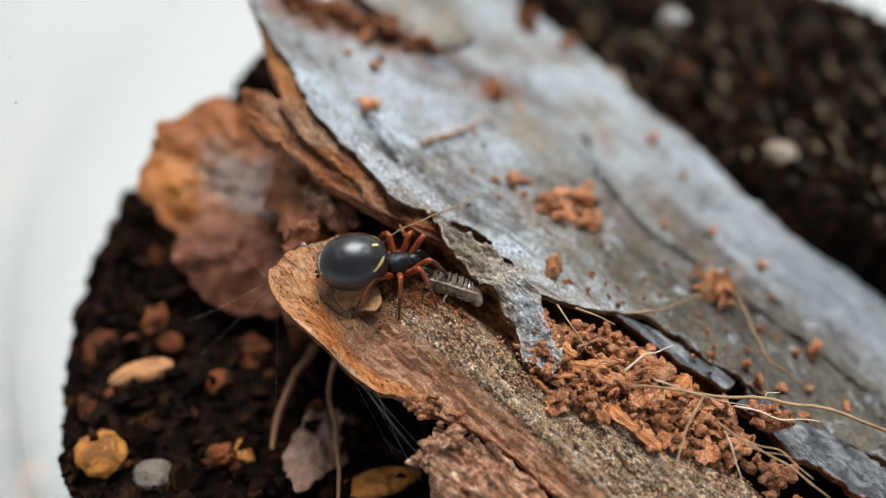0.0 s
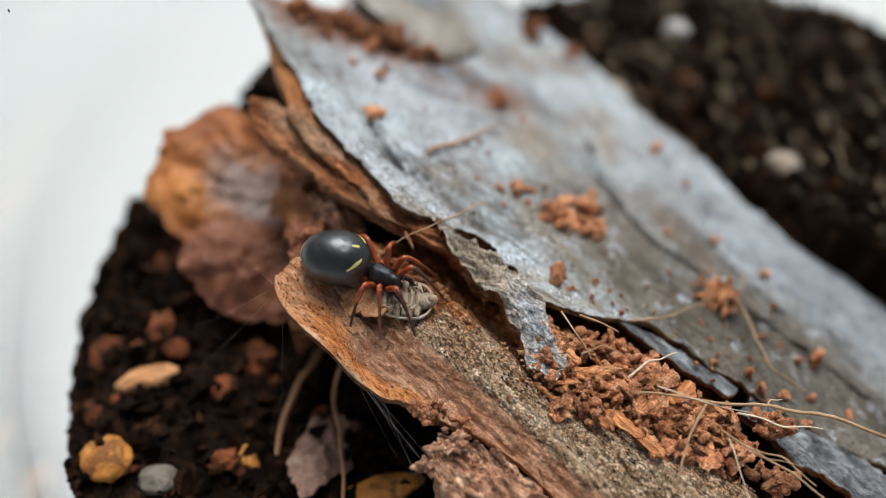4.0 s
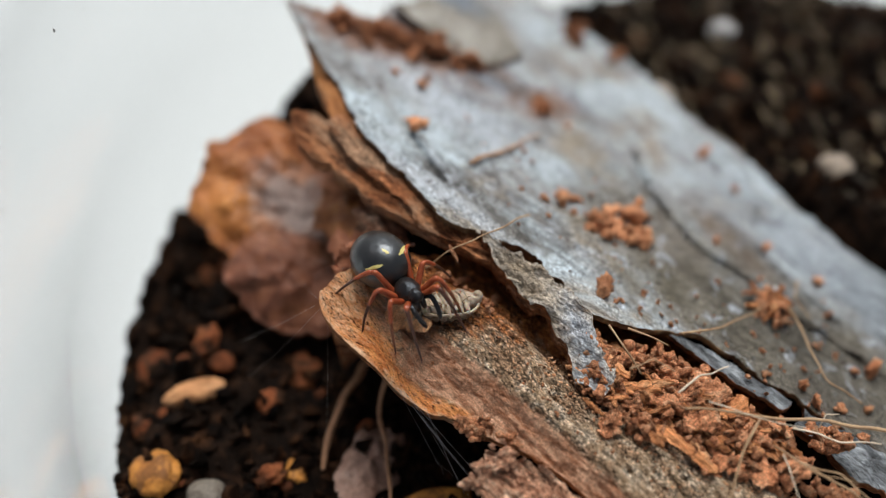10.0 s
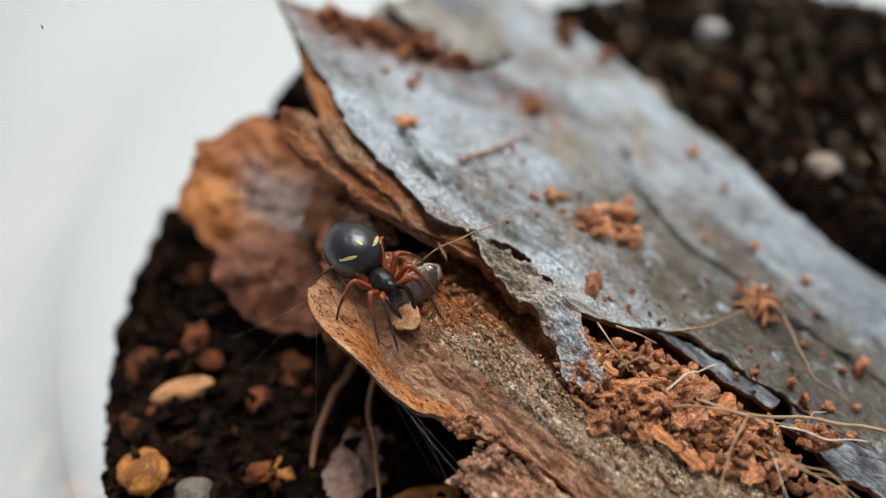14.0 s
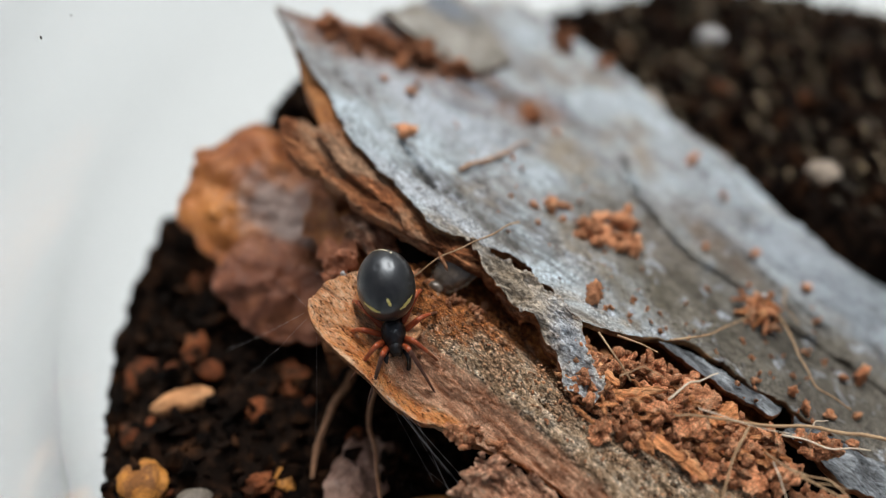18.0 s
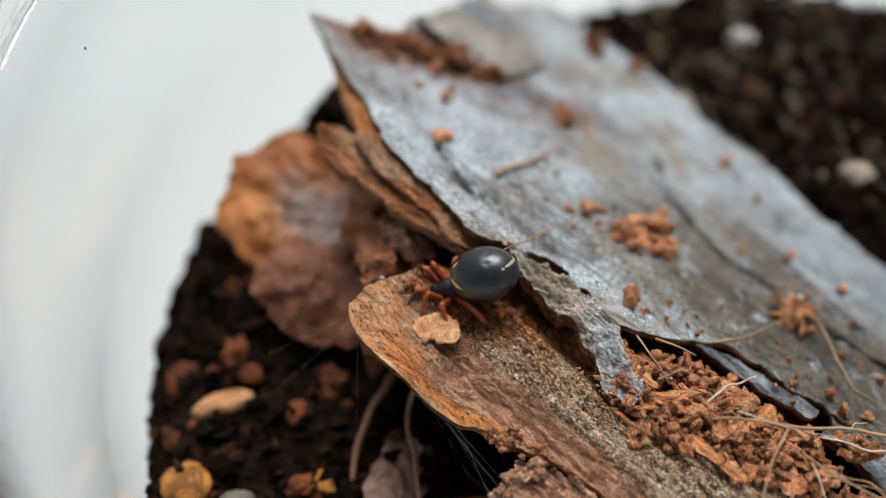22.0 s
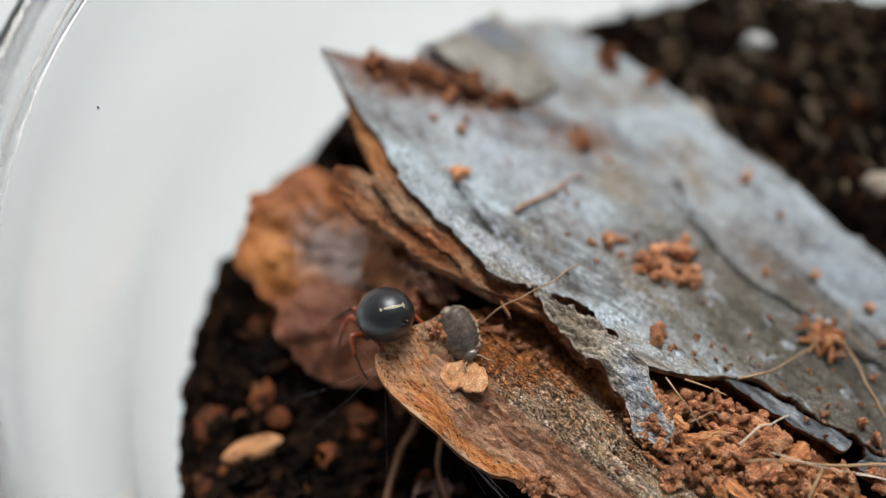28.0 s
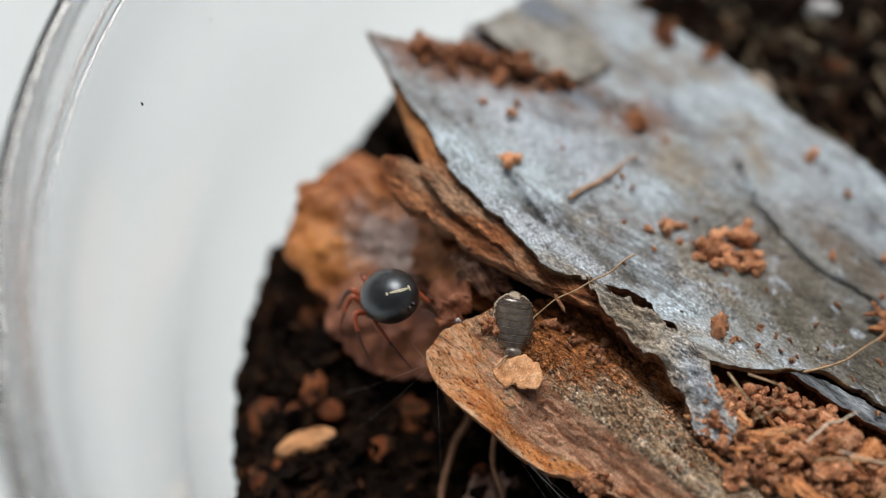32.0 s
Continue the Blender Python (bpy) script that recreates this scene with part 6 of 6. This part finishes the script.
for _ in range(11000):
    a, q = crng.uniform(0, 2 * math.pi), (JAR_R - 0.9) * math.sqrt(crng.random())
    x, y = JAR_X + q * math.cos(a), JAR_Y + q * math.sin(a)
    u, v = to_uv(x, y)
    if y < 20 or x > 62 or -36 < u < 30 and -14 < v < 22 or (s := crng.choice(CRUMB_SIZES) * crng.uniform(0.7, 1.2)) > JAR_R - 0.3 - q:
        continue
    v, f = protos[crng.randrange(8)]
    e = Euler((crng.uniform(0, 6), crng.uniform(0, 6), crng.uniform(0, 6))).to_matrix()
    w = v @ np.array(e).T * s + (x, y, soil_z(x, y) + s * 0.3)
    k = len(cv)
    cv += w.tolist()
    cf += [(p[0] + k, p[1] + k, p[2] + k) for p in f]
for _ in range(700):                               # crumbs pressed against the jar wall
    a, s = radians(crng.uniform(140, 225)), crng.choice((0.2, 0.3, 0.4, 0.55, 0.75))
    q = JAR_R - 0.1 - s * 0.8
    x, y = JAR_X + q * math.cos(a), JAR_Y + q * math.sin(a)
    v, f = protos[crng.randrange(8)]
    e = Euler((crng.uniform(0, 6), crng.uniform(0, 6), crng.uniform(0, 6))).to_matrix()
    w = v @ np.array(e).T * s + (x, y, soil_z(x, y) + crng.uniform(-0.5, 0.25) + s * 0.5)
    k = len(cv)
    cv += w.tolist()
    cf += [(p[0] + k, p[1] + k, p[2] + k) for p in f]
crumbs = new("soil_crumbs", mesh_of("soil_crumbs", cv, cf, SOIL_CRUMB, False))
tagged(crumbs, "loose dark brown soil crumbs covering the soil", "soil crumbs", kind="stuff")


# pale slivers added to the far soil, aligned to imitate streaky lens blur
pieces = []
for k in range(620):
    x, y = crng.uniform(14, 62), crng.uniform(50, 95)
    u, v = to_uv(x, y)
    if v < 24.5 or math.hypot(x - JAR_X, y - JAR_Y) > JAR_R - 2:
        continue
    a, q = radians(crng.gauss(116, 16)), crng.choice((0.5, 0.8, 1.2, 1.7))
    r = crng.choice((0.04, 0.06, 0.1, 0.17)) if k % 3 else 0.24
    z = soil_z(x, y) + 0.45
    pieces.append(tube([(x - q * math.cos(a), y - q * math.sin(a), z - 0.2), (x, y, z + 0.3), (x + q * math.cos(a), y + q * math.sin(a), z)], [r * 0.5, r, r * 0.5], 5, bumps=0.4))
tagged(new("soil_fibres", mesh_of("soil_fibres", *joined(*pieces), SOIL_STREAK)), "pale slivers added in streaks over dark soil", "soil fibres", kind="stuff")


# ---- what moves ----
# spider: seconds, place of the abdomen (mm), heading in degrees, nose-up tilt, lift above the lip
SPIDER_WAY = [(0, -6.4, 39.3, 14, -5, 0), (0.5, -5.5, 38.8, 20, -5, 0), (1, -4.5, 38.4, 25, -5, 0), (1.5, -4.2, 38.5, 18, -5, 0), (2, -3.5, 39.5, 12, 4, 0.1), (2.5, -3.5, 39.4, 10, 4, 0.1),
    (3, -4.9, 41.0, 4, 6, 0.1), (3.3, -8.6, 39.2, 8, 0, 0), (3.5, -8.3, 39.3, 2, 0, 0), (4.2, -7.6, 41, -45, 0, 0), (4.9, -5, 43.2, -105, -4, 0.2), (5.5, -3.8, 43.6, -166, -8, 0.3), (5.8, -4.1, 43.1, -172, -10, 0.3), (6, -7.5, 41.4, -226, -34, 0.2),
    (6.5, -8.5, 40.3, -226, -30, 0.3), (7, -8.7, 40.0, -222, -28, 0.3), (7.5, -9, 40.9, -216, -28, 0.2), (8, -10.7, 42.2, -206, -12, 0), (8.3, -10.2, 40.9, -190, -4, -0.2), (8.6, -10.9, 41.3, -169, -6, -0.2),
    (8.8, -11, 41.7, -162, -6, -0.2), (9, -10.3, 43.5, -126, -2, -0.6), (9.1, -9.6, 43.1, -97, 0, 0), (9.3, -8.9, 42.0, -66, 6, 0), (9.5, -8.6, 41.9, -56, 12, 0.1), (10, -8.2, 41.3, -52, 18, 0.1), (10.5, -7.1, 41.1, -52, 18, 0.1),
    (11, -6.9, 41.2, -53, 18, 0.1), (11.5, -6.4, 41, -46, 14, 0.1), (12, -5.2, 41.2, -52, 14, 0.1), (12.5, -6.9, 41, -50, 16, 0.1), (13, -10.2, 42.4, -47, 16, 0.1), (13.5, -9.7, 42.1, -48, 16, 0.1),
    (14, -9.4, 42.0, -50, 14, 0.1), (14.5, -7.7, 42.5, -54, 10, 0.1), (15.5, -5.4, 42.2, -85, -8, 0), (16.5, -3.5, 41.5, -112, -24, 0.2), (16.7, -7.9, 38.2, -84, -24, 0.2), (16.85, -3.0, 41.4, -113, -24, 0.2), (17, -2.5, 41.5, -113, -24, 0.2), (17.5, -2.5, 40.9, -107, -24, 0.2),
    (18, -6.9, 39.6, -80, -24, 0.2), (18.3, -5, 41.6, -110, -24, 0.2), (18.6, -3.8, 42.1, -122, -24, 0.2), (19, -4.3, 41.6, -90, -24, 0.2), (19.5, -4.7, 41.6, -84, -24, 0.2), (20, -4.0, 41.7, -100, -24, 0.2),
    (20.3, -5.1, 41.5, -106, -24, 0.2), (20.6, -1.9, 39.7, -159, -8, 0.1), (21, -3.5, 39.8, -165, -8, 0.1), (21.5, -1.9, 40.6, -174, -8, 0.1), (21.8, -1.6, 40.6, -168, -18, 0.1), (22, -2.7, 41.0, -187, -24, 0.1),
    (22.3, -3.5, 40.7, -202, -22, 0.1), (22.6, -4.5, 39, -205, -20, 0), (23, -7.1, 42.3, -208, -26, 0.2), (23.3, -8, 43.2, -206, -26, 0.2), (23.6, -8.2, 43.2, -208, -28, 0.2), (24, -7.0, 41.4, -208, -28, 0.2),
    (24.3, -6.8, 41.1, -208, -28, 0.1), (24.6, -7.6, 42, -208, -30, 0.2), (25, -9.1, 39.9, -212, -30, 0.2), (25.5, -7.9, 41.6, -206, -26, 0.2), (26.5, -9.3, 42.2, -216, -32, 0.2), (27.5, -10.6, 42.3, -222, -42, 0.3),
    (28, -11.8, 42.0, -224, -46, 0.2), (28.5, -12.3, 42.7, -216, -36, 0.1), (29, -14.1, 44.5, -206, -28, 0.0), (29.5, -15.8, 42.5, -212, -34, -0.2), (30, -15.6, 43.3, -214, -36, -0.2), (30.5, -15.7, 43.1, -216, -38, -0.2),
    (31, -15.7, 43.3, -218, -38, -0.2), (32, -15.3, 43.5, -220, -40, 0.0)]
# the abdomen's swing on the pedicel: seconds, degrees
ABDOMEN_SWING = [(0, 0), (2.9, 0), (3.2, 44), (3.6, 44), (4.4, 0), (32, 0)]
PEDICEL = Vector((-0.3, 0, 2.4))
# woodlouse: seconds, place of its middle (mm), heading, roll about its length, pitch
LOUSE_WAY = [
    (0.0, 0.3, 39.4, 32.1, -200, 62, 0), (1.0, 0.4, 39.2, 32.1, -202, 62, 0), (2.0, 0.0, 39.0, 32.2, -206, 70, 0), (3.0, -2.7, 38.1, 32.8, -215, 110, 10), (3.5, -3.5, 37.9, 33.0, -195, 150, 0), (5.5, -3.8, 38.8, 33.3, -168, 196, -6),
    (8.6, -3.7, 38.8, 33.3, -168, 200, -8), (9.5, -3.7, 38.8, 33.3, -168, 200, -8), (10.5, -3.4, 38.7, 33.3, -164, 204, -8), (12.0, -2.6, 39.0, 33.2, -170, 215, -6), (13.0, -5.6, 39.9, 33.1, -150, 250, 0),
    (14.0, -5.2, 40.0, 33.1, -140, 280, 0), (16.5, -5.2, 39.9, 32.7, -130, 330, 0), (17.5, -5.6, 39.9, 32.6, -130, 350, 0), (18.2, -0.6, 44.4, 31.4, -130, 360, 0), (19.0, 1.2, 45.0, 30.9, -130, 362, 0), (22.0, 1.2, 45.0, 30.9, -125, 362, 0), (22.6, -2.6, 43.0, 32.2, -118, 370, 0), (23.3, -5.4, 42.2, 33.0, -112, 374, 0),
    (24.6, -6.0, 41.4, 33.0, -112, 376, 0), (25.5, -6.0, 41.5, 33.0, -108, 378, 0), (27.5, -6.0, 41.1, 33.2, -70, 380, 0), (28.0, -6.4, 41.1, 33.3, -65, 378, 0), (28.5, -6.2, 41.2, 33.3, -66, 372, 0), (29.0, -6.5, 41.5, 33.2, -80, 345, 10),
    (29.5, -6.6, 41.5, 33.2, -85, 340, 10), (32.0, -6.4, 41.4, 33.2, -95, 340, 10)]


def motions():
    spider.scale, louse.scale = (1.1,) * 3, (1.16,) * 3
    rows = []
    for t, x, y, head, tilt, lift in SPIDER_WAY:
        turn = Euler((0, radians(-tilt), radians(head))).to_matrix()
        swing = Euler((0, 0, radians(float(np.interp(t, *zip(*ABDOMEN_SWING)))))).to_matrix()
        root = Vector((x, y, 35.3 + lift)) - turn @ ((PEDICEL + swing @ (ABD_C - PEDICEL)) * 1.1)
        rows.append((t, at(*root, 0, -tilt, head)))
    walk(spider, rows)
    walk(abdomen, [(t, at(*(PEDICEL - Euler((0, 0, radians(a))).to_matrix() @ PEDICEL), 0, 0, a)) for t, a in ABDOMEN_SWING])
    for k, (leg, hx, hy, turn) in enumerate(LEGS):
        r = random.Random(50 + k)
        rows, swing, raise_ = [], 0.0, 0.0
        before = None
        for t, x, y, head, tilt, lift in SPIDER_WAY:
            moved = 0 if before is None else min(1.0, math.hypot(x - before[0], y - before[1]) / 1.2 + abs(head - before[2]) / 60)
            before = (x, y, head)
            swing = (1 - moved) * swing + moved * r.uniform(-13, 13)
            raise_ = (1 - moved) * raise_ + moved * r.uniform(-9, 5)
            rows.append((t, at(hx, hy, 1.85, 0, raise_ + tilt * math.cos(radians(turn)), turn + swing)))
        walk(leg, rows)
    walk(louse, [(t, at(x, y, z, roll, pitch, head)) for t, x, y, z, head, roll, pitch in LOUSE_WAY])


motions()
